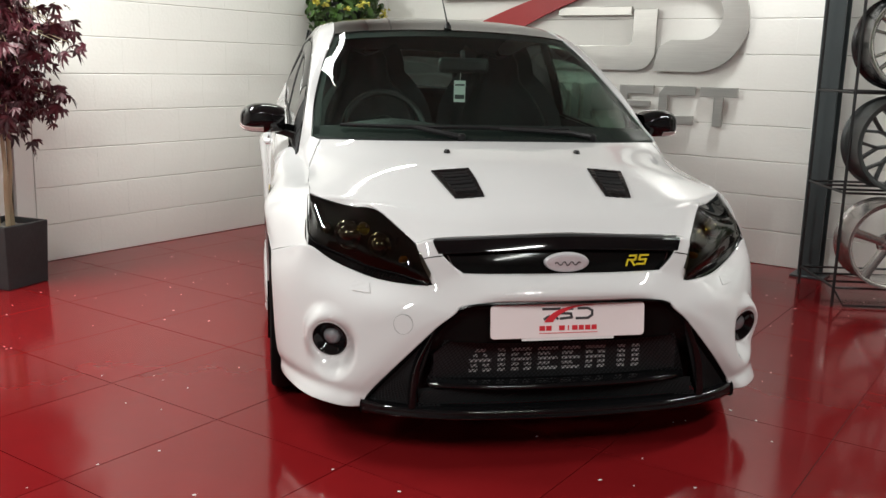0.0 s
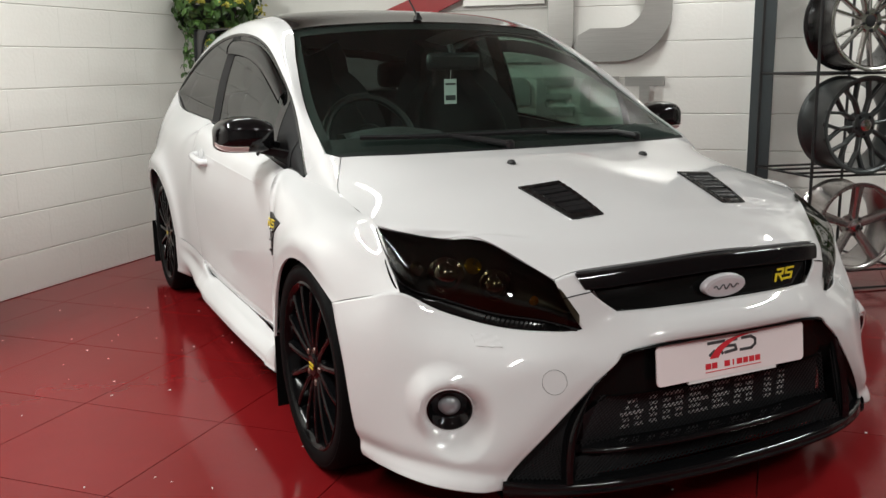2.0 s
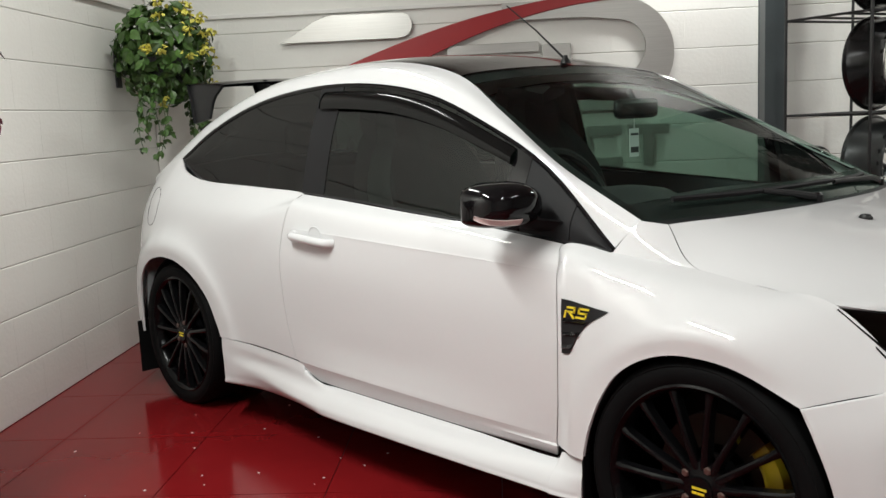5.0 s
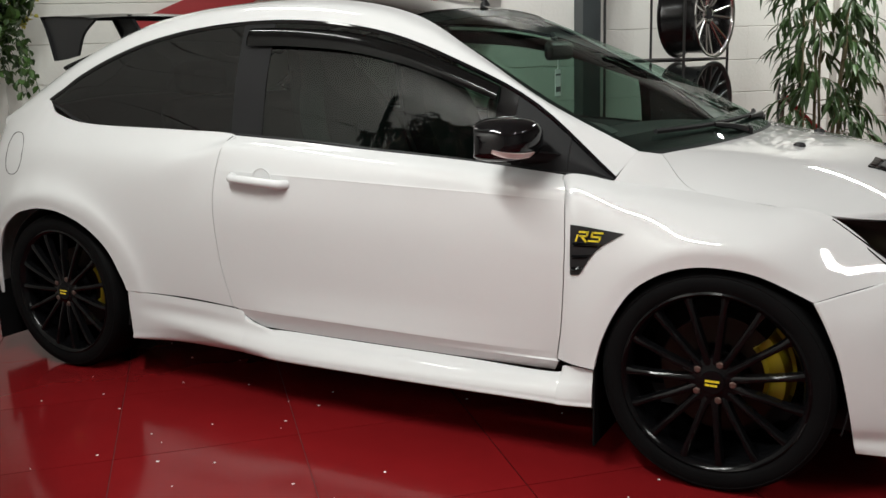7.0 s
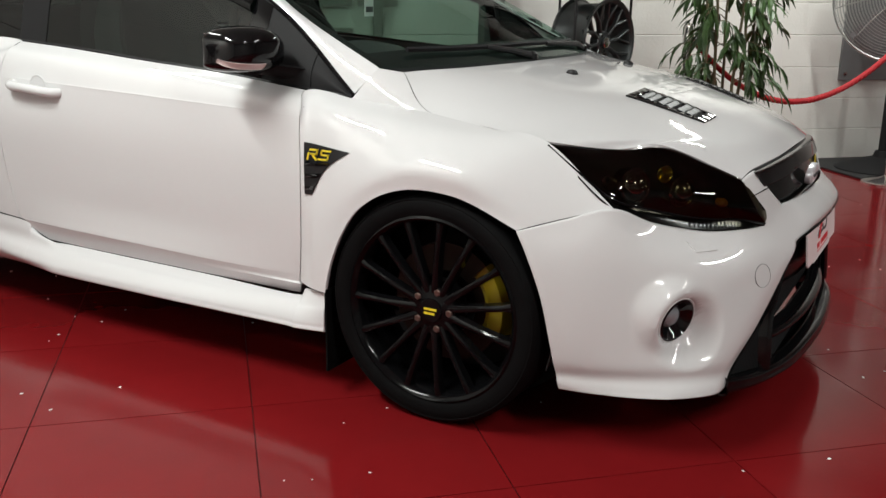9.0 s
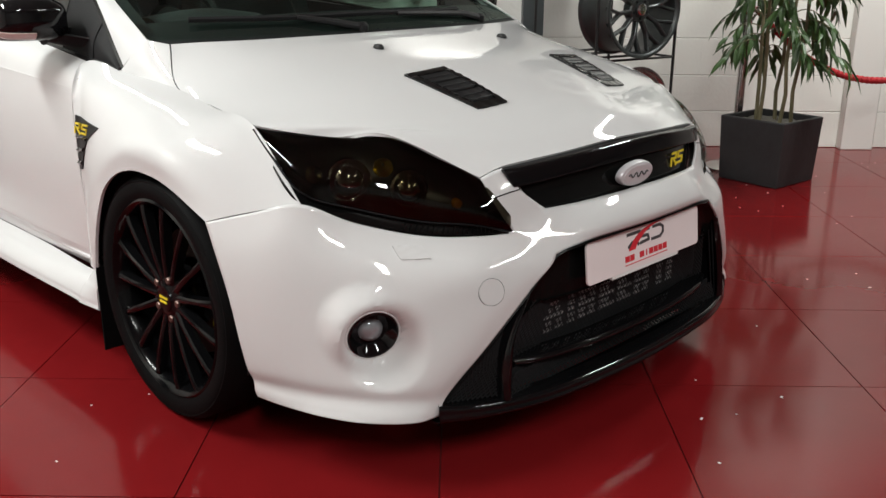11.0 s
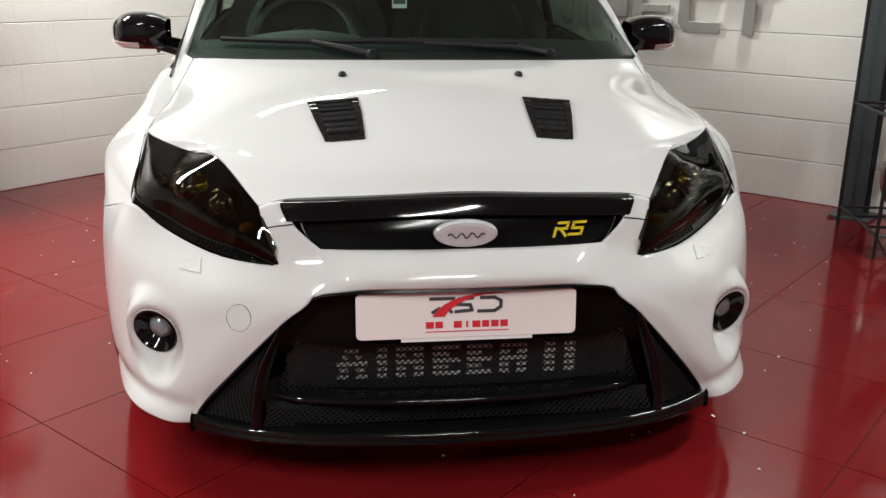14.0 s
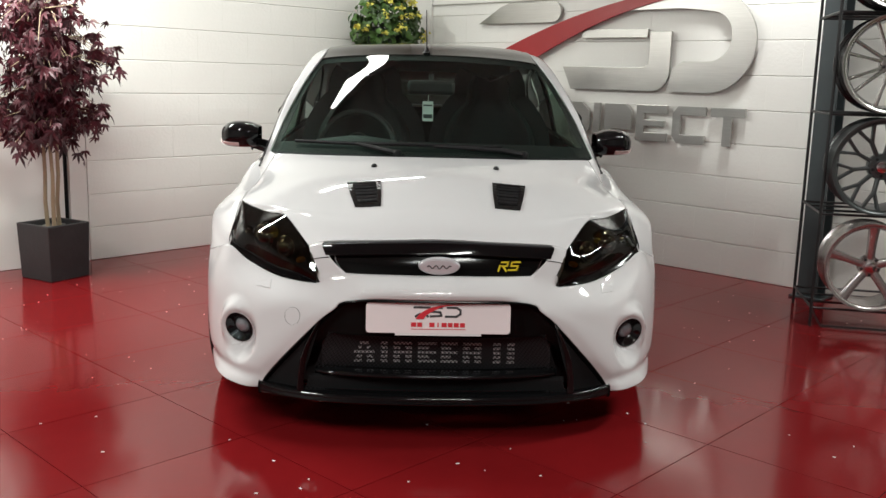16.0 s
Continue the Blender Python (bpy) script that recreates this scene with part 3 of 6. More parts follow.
part("grille_mesh", sheet(net(whole(field), 41, 13) + SET_BACK, 0.006, flip=True), TRIM_BLACK, grille, "black honeycomb grille mesh")
low = net(whole(field), 41, 13) + SET_BACK
trim_line = list(low[2:, 0]) + list(low[-1, 1:-1]) + list(low[:1:-1, -1])
part("grille_trim", tube(bmesh.new(), [Vector(q) + Vector((0, -0.003, -0.001)) for q in trim_line], 0.0020, 6), CHROME, grille, "thin chrome strip under the grille")
m = pose(0, -0.790, 0.640, 97, 0, 0)
bm = turned(bmesh.new(), [(0.001, 0.013), (0.031, 0.013), (0.036, 0.0115), (0.038, 0.007), (0.0385, -0.004)], 40, m=m @ Matrix.Diagonal((1.9, 0.82, 1, 1)))
badge = part("oval_badge", bm, SILVER_BADGE, grille, "chrome oval badge")
part("badge_face", turned(bmesh.new(), [(0.0, 0.0150), (0.030, 0.0142), (0.031, 0.011)], 36, m=m @ Matrix.Diagonal((1.95, 0.8, 1, 1))), SILVER_BADGE, badge)
wave = [(0.042 * (k / 16 - 0.5) * 2, 0.007 * math.sin(k * 1.35) * (1 - 0.4 * abs(k / 8 - 1)), 0.0154) for k in range(17)]
part("badge_script", tube(bmesh.new(), [m @ Vector(q) for q in spline(wave, 50)], 0.0021, 5), GREY_PRINT, badge, "grey wavy mark")


def stroke_badge(name, m, w, h, parent, material=None):
    """Two slanted bent ribbons of a badge."""
    bm = bmesh.new()
    t = h * 0.165
    ribbons = ([(0.10, 0.90), (0.40, 0.90), (0.40, 0.50), (0.16, 0.50)], [(0.06, 0.0), (0.06, 0.55)], [(0.22, 0.46), (0.42, 0.0)],
               [(0.94, 0.90), (0.58, 0.90), (0.58, 0.50), (0.90, 0.50), (0.90, 0.08), (0.52, 0.08)])
    for line in ribbons:
        for (x0, z0), (x1, z1) in zip(line, line[1:]):
            a, b = Vector((x0 * w, 0, z0 * h)), Vector((x1 * w, 0, z1 * h))
            d = b - a
            turn = Matrix.Translation((a + b) / 2) @ pose(0, 0, 0, 0, -math.degrees(math.atan2(d.z, d.x)), 0)
            box(bm, (d.length + t * 0.9, 0.003, t), (0, 0, 0), turn)
    for v in bm.verts:
        v.co.x += 0.30 * v.co.z
    bmesh.ops.transform(bm, matrix=m, verts=bm.verts)
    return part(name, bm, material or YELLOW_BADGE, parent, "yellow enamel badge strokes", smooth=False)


stroke_badge("badge_mark", pose(0.205, -0.771, 0.621, -6, 0, 7), 0.078, 0.034, grille)

# mouth: back wall, mesh, intercooler, fins, surround and splitter
mouth = part("lower_grille", boxes(((1.14, 0.03, 0.36), (0, -0.60, 0.34))), MATT_BLACK, car, "deep black lower grille opening")
surround = [
    [(0.0, -0.856, 0.530), (0.15, -0.853, 0.530), (0.27, -0.843, 0.526), (0.345, -0.822, 0.507), (0.42, -0.810, 0.44), (0.53, -0.776, 0.318), (0.606, -0.742, 0.226), (0.636, -0.73, 0.178)],
    [(0.0, -0.826, 0.508), (0.14, -0.823, 0.508), (0.25, -0.812, 0.505), (0.325, -0.798, 0.488), (0.398, -0.790, 0.425), (0.512, -0.758, 0.305), (0.588, -0.722, 0.215), (0.616, -0.71, 0.178)],
    [(0.0, -0.822, 0.392), (0.14, -0.820, 0.392), (0.25, -0.812, 0.392), (0.345, -0.796, 0.392), (0.378, -0.785, 0.385), (0.492, -0.715, 0.27), (0.565, -0.68, 0.20), (0.590, -0.67, 0.178)],
]
part("mouth_surround", sheet(net(surround, 57, 15), 0.006), SURROUND, mouth)
part("mouth_surround", sheet(net(surround, 57, 15), 0.006, mirror=True), SURROUND, mouth)


def quad_mesh(corners, nu, nv, wire):
    """Crossed slanting wires that fill a four-cornered field: corners go round from low outer, low inner, high inner, high outer."""
    a, b, c, d = (Vector(p) for p in corners)
    bm = bmesh.new()

    def on(u, v):
        return a.lerp(b, u).lerp(d.lerp(c, u), v)
    for s in (1, -1):
        for k in range(-nv, nu + 1):
            u0, u1, v0, v1 = k / nu, (k + nv) / nu, 0.0, 1.0
            if u0 < 0:
                v0, u0 = -k / nv, 0.0
            if u1 > 1:
                v1, u1 = (nu - k) / nv, 1.0
            if v1 - v0 > 0.02:
                if s < 0:
                    u0, u1 = 1 - u0, 1 - u1
                tube(bm, [on(u0, v0), on((u0 + u1) / 2, (v0 + v1) / 2), on(u1, v1)], wire, 4, caps=False)
    return bm


part("intercooler", boxes(((0.82, 0.03, 0.19), (0, -0.738, 0.325))), CORE, mouth, "dark alloy intercooler core")
part("mesh_screen", quad_mesh(((-0.440, -0.765, 0.246), (0.440, -0.765, 0.246), (0.385, -0.790, 0.396), (-0.385, -0.790, 0.396)), 58, 10, 0.0015), MATT_BLACK, mouth, "black diamond mesh")
part("mesh_screen", quad_mesh(((-0.47, -0.800, 0.184), (0.47, -0.800, 0.184), (0.45, -0.795, 0.236), (-0.45, -0.795, 0.236)), 62, 4, 0.0020), MATT_BLACK, mouth, "black diamond mesh")
part("mesh_backing", boxes(((0.92, 0.004, 0.055), (0, -0.775, 0.210))), MATT_BLACK, mouth)
ob = part("lower_bar", sheet(net(whole([
    [(0, -0.79, 0.262), (0.2, -0.785, 0.262), (0.36, -0.762, 0.262), (0.43, -0.745, 0.262)],
    [(0, -0.838, 0.256), (0.2, -0.830, 0.256), (0.36, -0.803, 0.256), (0.43, -0.775, 0.256)],
    [(0, -0.838, 0.240), (0.2, -0.830, 0.240), (0.36, -0.803, 0.240), (0.43, -0.775, 0.240)],
    [(0, -0.79, 0.234), (0.2, -0.785, 0.234), (0.36, -0.762, 0.234), (0.43, -0.745, 0.234)]]), 33, 13), 0.004), GLOSS_BLACK, mouth)
for mi, sg in BOTH:
    fin = [[(0.404, -0.806, 0.446), (0.452, -0.800, 0.335), (0.468, -0.805, 0.245), (0.470, -0.808, 0.186)], [(0.412, -0.812, 0.444), (0.464, -0.806, 0.333), (0.480, -0.811, 0.245), (0.483, -0.814, 0.186)], [(0.420, -0.806, 0.440), (0.474, -0.797, 0.331), (0.491, -0.800, 0.245), (0.494, -0.803, 0.186)], [(0.424, -0.72, 0.430), (0.480, -0.70, 0.33), (0.497, -0.70, 0.240), (0.498, -0.70, 0.186)]]
    part("grille_fin", sheet(net(fin, 25, 13), 0.010, mirror=mi), GLOSS_BLACK, mouth)
    quad = [(sg * x, y, z) for x, y, z in ((0.612, -0.722, 0.190), (0.486, -0.790, 0.190), (0.414, -0.795, 0.432), (0.410, -0.797, 0.436))]
    part("side_mesh", quad_mesh(quad, 12, 20, 0.0020), MATT_BLACK, mouth, "black diamond mesh")
    part("mesh_backing", sheet(net([[(x, y + 0.012, z) for x, y, z in row] for row in ((quad[0], quad[1]), (quad[3], quad[2]))], 5, 9), 0.004), MATT_BLACK, mouth)
stencil = thing("stencil", None)
stencil.parent = mouth
stencil["label"] = "broken white stencil bars on the mesh"
stencil.location = (-0.006, -0.756, 0.314)
for k, (x0, wd) in enumerate(((-0.275, 0.072), (-0.185, 0.024), (-0.142, 0.066), (-0.058, 0.066), (0.020, 0.060), (0.096, 0.066), (0.200, 0.026), (0.248, 0.026))):
    for j in range(5):
        trim = (0.020, 0.014, 0.0, 0.006, 0.0)[j] if k == 0 else 0.0
        left, right = x0 * 1.05 + trim, x0 * 1.05 + wd - trim
        gap = 0.018 if k in (0, 2, 5) and j in (1, 3, 4) else 0.0
        runs = [(left, (left + right - gap) / 2), ((left + right + gap) / 2, right)] if gap else [(left, right if j in (0, 2, 4) or k in (1, 6, 7) else left + 0.6 * (right - left))]
        for a, b in runs:
            part("stencil_bar", boxes(((b - a, 0.004, 0.0085), ((a + b) / 2, 0, 0.034 - 0.0165 * j))), WHITE_PRINT, stencil, smooth=False)
lip = [
    [(0, -0.830, 0.187), (0.3, -0.815, 0.187), (0.45, -0.785, 0.187), (0.56, -0.748, 0.189), (0.632, -0.706, 0.191)],
    [(0, -0.866, 0.184), (0.3, -0.849, 0.184), (0.45, -0.817, 0.184), (0.56, -0.776, 0.188), (0.635, -0.732, 0.194)],
    [(0, -0.873, 0.170), (0.3, -0.856, 0.170), (0.45, -0.824, 0.170), (0.562, -0.782, 0.173), (0.638, -0.736, 0.176)],
    [(0, -0.866, 0.153), (0.3, -0.849, 0.153), (0.45, -0.818, 0.153), (0.56, -0.776, 0.152), (0.634, -0.730, 0.151)],
    [(0, -0.76, 0.150), (0.3, -0.75, 0.150), (0.45, -0.72, 0.150), (0.55, -0.69, 0.148), (0.62, -0.64, 0.147)],
]
part("splitter", sheet(net(whole(lip), 65, 25), 0.006), GLOSS_BLACK, car, "gloss black front splitter")

# show plate with its logo shapes
corner = [(sx * 0.239 + 0.012 * math.cos(radians(a)), sz * 0.041 + 0.012 * math.sin(radians(a))) for sx, sz, a0 in ((1, 1, 0), (-1, 1, 90), (-1, -1, 180), (1, -1, 270)) for a in range(a0, a0 + 91, 18)]
plate = part("show_plate", slab(bmesh.new(), corner, 0.006, pose(0, -0.003, 0)), PLATE, car, "white dealer plate with a red and grey logo", bevel=0.001)
plate.matrix_local = pose(0, -0.840, 0.464, -6, 0, 0)
part("plate_holder", boxes(((0.30, 0.008, 0.010), (0, 0.002, -0.056))), PAPER, plate, "pale strip under the plate")
for k, wd in enumerate((0.018, 0.017, 0.0, 0.018, 0.004, 0.018, 0.016, 0.017, 0.017)):
    if wd:
        part("red_bar", boxes(((wd, 0.002, 0.015), (-0.086 + 0.0212 * k, -0.0035, -0.0225))), RED_PRINT, plate, smooth=False)
part("thin_bars", boxes(((0.19, 0.002, 0.0018), (0, -0.0035, -0.038))), RED_PRINT, plate, smooth=False)
bm = bmesh.new()
for line in ([(-0.085, 0.038), (-0.030, 0.038)], [(-0.080, 0.006), (-0.064, 0.016)], [(-0.052, 0.022), (-0.036, 0.006)],
             [(0.012, 0.038), (-0.020, 0.036), (-0.026, 0.024), (0.006, 0.022), (0.010, 0.010), (-0.028, 0.007)],
             [(0.030, 0.038), (0.062, 0.038), (0.076, 0.030), (0.076, 0.016), (0.062, 0.007), (0.024, 0.007)]):
    for (x0, z0), (x1, z1) in zip(line, line[1:]):
        d = Vector((x1 - x0, 0, z1 - z0))
        box(bm, (d.length + 0.004, 0.002, 0.0075), (0, 0, 0), pose((x0 + x1) / 2, -0.0035, (z0 + z1) / 2, 0, -math.degrees(math.atan2(d.z, d.x)), 0))
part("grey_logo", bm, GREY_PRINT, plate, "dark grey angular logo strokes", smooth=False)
bm = bmesh.new()
rise = spline([(-0.080, -0.003, 0), (-0.066, 0.014, 0), (-0.034, 0.034, 0), (0.010, 0.0455, 0), (0.055, 0.0490, 0), (0.086, 0.0475, 0)], 22)
fall = spline([(0.086, 0.0470, 0), (0.050, 0.0460, 0), (0.012, 0.0395, 0), (-0.020, 0.0255, 0), (-0.044, 0.0085, 0), (-0.052, -0.003, 0)], 22)
arc = [(q[0], q[1]) for q in list(rise) + list(fall)]
slab(bm, arc, 0.002, pose(0, -0.0052, 0))
part("red_swoosh", bm, RED_PRINT, plate, "red curved swoosh", smooth=False)

# headlamps
hl_top = [tuple(q) for q in spline(bonnet_grid[28:, -1], 6) + (0.001, 0.0, -0.004)] + [(0.424, -0.750, 0.602)]
hl_bot = [(0.775, -0.272, 0.779), (0.785, -0.345, 0.725), (0.789, -0.452, 0.644), (0.705, -0.530, 0.601), (0.60, -0.622, 0.571), (0.510, -0.698, 0.563), (0.432, -0.752, 0.566)]
hl_mid = bulged(hl_top, hl_bot, [(0, 0, 0), (0.010, -0.008, 0.004), (0.020, -0.022, 0.006), (0.018, -0.034, 0.006), (0.014, -0.036, 0.004), (0.008, -0.020, 0), (0, -0.004, 0)])
for mi, sg in BOTH:
    lamp = thing("headlamp", None)
    lamp.parent = car
    lamp["label"] = "smoked black headlamp"
    hl_low = [tuple(np.array(b) * (1 - f) + np.array(c) * f) for b, c, f in zip(hl_bot, hl_mid, (0.02, 0.14, 0.24, 0.28, 0.32, 0.40, 0.10))]
    hl_roll = [tuple(np.array(p) + (-0.006, 0.012, -0.004)) for p in hl_low]
    part("lens", sheet(faired(net([hl_top, hl_mid, hl_low], 41, 21), 150), 0.0, mirror=mi), SMOKED, lamp)
    part("lens_edge", tube(bmesh.new(), [Vector(q * (sg, 1, 1)) for q in spline(hl_low, 40)], 0.0032, 6), GLOSS_BLACK, lamp)
    deep = [[tuple(np.array(p) + (-0.02, 0.075, -0.005)) for p in row] for row in (hl_top, bulged(hl_top, hl_bot, [(-0.02, 0.03, 0)] * 7), hl_bot)]
    part("lamp_bucket", sheet(net([hl_top] + deep + [hl_bot], 29, 17), 0.0, mirror=mi), LAMP_INNER, lamp)
    for (cx, cy, cz), r in (((0.655, -0.462, 0.672), 0.040), ((0.56, -0.560, 0.655), 0.034)):
        m = pose(sg * cx, cy, cz, 90, 0, sg * 35)
        part("projector", turned(bmesh.new(), [(r * 1.25, -0.03), (r * 1.28, 0.004), (r * 1.1, 0.010), (r, 0.0), (r * 0.9, 0.012), (r * 0.6, 0.026), (0.001, 0.032)], 28, m=m), CHROME if r > 0.035 else REFLECTOR, lamp)
    part("indicator_bulb", turned(bmesh.new(), [(0.010, -0.02), (0.012, 0.0), (0.008, 0.010), (0.001, 0.013)], 14, m=pose(sg * 0.500, -0.655, 0.625, 90, 0, sg * 35)), AMBER, lamp)
    part("lamp_reflector", turned(bmesh.new(), [(0.004, -0.01), (0.016, 0.0), (0.022, 0.012), (0.023, 0.010), (0.017, -0.004)], 20, m=pose(sg * 0.602, -0.520, 0.706, 96, 0, sg * 40), closed=True), YELLOW_REFLECTOR, lamp)
    part("lamp_reflector", turned(bmesh.new(), [(0.004, -0.01), (0.014, 0.0), (0.019, 0.012), (0.020, 0.010), (0.015, -0.004)], 20, m=pose(sg * 0.715, -0.415, 0.690, 90, 0, sg * 50), closed=True), REFLECTOR, lamp)
    strip = net([hl_roll, [tuple(np.array(a) * 0.5 + np.array(b) * 0.5 + (0, 0.002, 0)) for a, b in zip(hl_roll, hl_bot)], hl_bot], 61, 7)
    part("marker_strip", sheet(strip, 0.004, mirror=mi), TRIM_BLACK, lamp, "ribbed dark marker strip")
    ribs = bmesh.new()
    for j in range(38, 60):
        tube(ribs, [Vector(strip[1, j] * (sg, 1, 1)) + Vector((0, -0.001, 0)), Vector(strip[5, j] * (sg, 1, 1)) + Vector((0, -0.001, 0))], 0.0019, 4, caps=False)
    part("marker_rib", ribs, GLOSS_BLACK, lamp)

# bumper details
for mi, sg in BOTH:
    flap = np.array([[lay(cheek_grid, (0, 2), x, z)[0] for x in np.linspace(0.603, 0.657, 9)] for z in np.linspace(0.551, 0.525, 7)])
    part("washer_cap", sheet(flap + (0.001, -0.0026, 0.0005), 0.004, flip=True, mirror=mi), PAINT, car)
cap_at, cap_out = lay(cheek_grid, (0, 2), 0.512, 0.448)
cap_out = cap_out if cap_out[1] < 0 else -cap_out
m = look(tuple(cap_at * (-1, 1, 1)), tuple((cap_at - cap_out) * (-1, 1, 1)))
part("tow_cap", turned(bmesh.new(), [(0.0, 0.0010), (0.0295, 0.0008), (0.0305, -0.004)], 32, m=m), PAINT, car)
part("tow_cap_gap", turned(bmesh.new(), [(0.0304, -0.001), (0.0310, 0.0009), (0.0316, -0.001)], 32, m=m, closed=True), MATT_BLACK, car)

# bonnet vents, washer jets
for mi, sg in BOTH:
    corners = [[(0.220, -0.332), (0.286, -0.329), (0.352, -0.322)], [(0.214, -0.43), (0.27, -0.428), (0.334, -0.422)], [(0.212, -0.548), (0.258, -0.545), (0.308, -0.539)]]
    flat = net([[(x, y, 0) for x, y in row] for row in corners], 15, 21)
    bed = np.array([[lay(bonnet_grid, (0, 1), q[0], q[1])[0] for q in row] for row in flat])
    vent = part("bonnet_vent", sheet(bed + (0, 0, 0.0012), 0.006, flip=True, mirror=mi), MATT_BLACK, car, "black louvred bonnet vent")
    rim = bmesh.new()
    for strip in (bed[0:3], bed[18:], bed[2:19, 0:3], bed[2:19, 12:]):
        sheet(strip + (0, 0, 0.0055), 0.005, flip=True, bm=rim, mirror=mi)
    part("vent_rim", rim, GLOSS_BLACK, vent)
    for k in range(6):
        r0 = 3 + int(2.5 * k)
        a, b = bed[r0, 2:-2], bed[r0 + 2, 2:-2]
        bm = sheet(np.array([a + (0, 0, 0.0065), 0.5 * a + 0.5 * b + (0, 0, 0.0060), b + (0, 0, 0.0020)]), 0.002, mirror=mi)
        tube(bm, [Vector((q[0] * sg, q[1], q[2] + 0.0070)) for q in b], 0.0017, 6)
        part("louvre", bm, SATIN_BLACK, vent)
    bm = turned(bmesh.new(), [(0.012, 0.0), (0.012, 0.006), (0.008, 0.013), (0.001, 0.015)], 12, m=pose(sg * 0.254, -0.113, 0.914) @ Matrix.Diagonal((1.0, 1.6, 1, 1)))
    part("washer_jet", bm, SATIN_BLACK, car)

# greenhouse
screen = [
    [(0, 0.045, 0.952), (0.25, 0.065, 0.951), (0.50, 0.135, 0.947), (0.655, 0.205, 0.944), (0.735, 0.264, 0.941)],
    [(0, 0.40, 1.135), (0.25, 0.415, 1.130), (0.46, 0.46, 1.117), (0.620, 0.52, 1.096), (0.702, 0.56, 1.079)],
    [(0, 0.74, 1.280), (0.25, 0.748, 1.274), (0.43, 0.775, 1.261), (0.57, 0.81, 1.247), (0.646, 0.835, 1.236)],
    [(0, 1.065, 1.402), (0.22, 1.067, 1.398), (0.40, 1.075, 1.388), (0.51, 1.082, 1.378), (0.580, 1.09, 1.366)],
]
part("windscreen", sheet(net(whole(screen), 41, 25), 0.0), SCREEN_GLASS, car, "clear green-tinted windscreen")
band = np.array(net(whole(screen), 61, 61)) + (0, 0.004, -0.006)
for name, g in (("screen_band", band[:, :4]), ("screen_band", band[:, -4:]), ("screen_band", band[56:, :]), ("scuttle_band", band[:7, :])):
    part(name, sheet(g, 0.003), MATT_BLACK, car)
scuttle = [
    [(0, 0.0, 0.935), (0.25, 0.025, 0.933), (0.50, 0.095, 0.928), (0.655, 0.170, 0.927), (0.732, 0.235, 0.927)],
    [(0, 0.04, 0.944), (0.25, 0.06, 0.943), (0.50, 0.13, 0.938), (0.655, 0.205, 0.936), (0.734, 0.262, 0.936)],
    [(0, 0.075, 0.962), (0.25, 0.095, 0.960), (0.50, 0.165, 0.956), (0.655, 0.235, 0.952), (0.725, 0.280, 0.948)],
]
part("scuttle", sheet(net(whole(scuttle), 41, 11), 0.006), MATT_BLACK, car, "black plastic scuttle panel")
rail_in = [(0.738, 0.266, 0.944), (0.706, 0.561, 1.083), (0.649, 0.835, 1.237), (0.584, 1.09, 1.354), (0.562, 1.40, 1.415), (0.550, 1.80, 1.424), (0.562, 2.25, 1.385), (0.60, 2.62, 1.285), (0.635, 2.88, 1.165), (0.655, 3.10, 1.03)]
rail_out = [(0.787, 0.320, 0.871), (0.738, 0.60, 1.090), (0.708, 0.86, 1.208), (0.682, 1.12, 1.292), (0.668, 1.40, 1.342), (0.665, 1.80, 1.356), (0.682, 2.25, 1.300), (0.722, 2.56, 1.200), (0.756, 2.755, 1.098), (0.756, 3.06, 0.99)]


def raised(rows, most):
    """Lifts the roof's lines, fading out towards screen base and tail."""
    return [(x, y, z + most * float(np.interp(y, (0.75, 1.15, 2.25, 2.75), (0, 1, 1, 0.2)))) for x, y, z in rows]


rail_in, rail_out = raised(rail_in, 0.020), raised(rail_out, 0.014)
rail_mid = bulged(rail_in, rail_out, [(0.001, -0.001, 0.002), (0.006, -0.004, 0.005), (0.009, -0.006, 0.008)] + [(0.014, 0, 0.014)] * 4 + [(0.016, 0.006, 0.012)] * 3)
panel("roof_rail", faired(net([rail_in, rail_mid, rail_out], 73, 15), 80), PAINT, flip=True)
roof = [
    [(0, 1.068, 1.388), (0.22, 1.07, 1.384), (0.40, 1.078, 1.374), (0.51, 1.085, 1.364), (0.580, 1.094, 1.352)],
    [(0, 1.40, 1.448), (0.22, 1.40, 1.444), (0.40, 1.40, 1.435), (0.51, 1.40, 1.424), (0.560, 1.40, 1.414)],
    [(0, 1.80, 1.460), (0.22, 1.80, 1.456), (0.40, 1.80, 1.445), (0.50, 1.80, 1.433), (0.546, 1.80, 1.423)],
    [(0, 2.25, 1.428), (0.22, 2.25, 1.424), (0.40, 2.25, 1.411), (0.50, 2.25, 1.398), (0.560, 2.25, 1.385)],
    [(0, 2.66, 1.352), (0.22, 2.66, 1.347), (0.40, 2.655, 1.330), (0.52, 2.64, 1.305), (0.602, 2.62, 1.284)],
]
roof = [raised(row, 0.020) for row in roof]
part("roof", sheet(net(whole(roof), 49, 33), 0.010), GLOSS_BLACK, car, "gloss black roof panel")
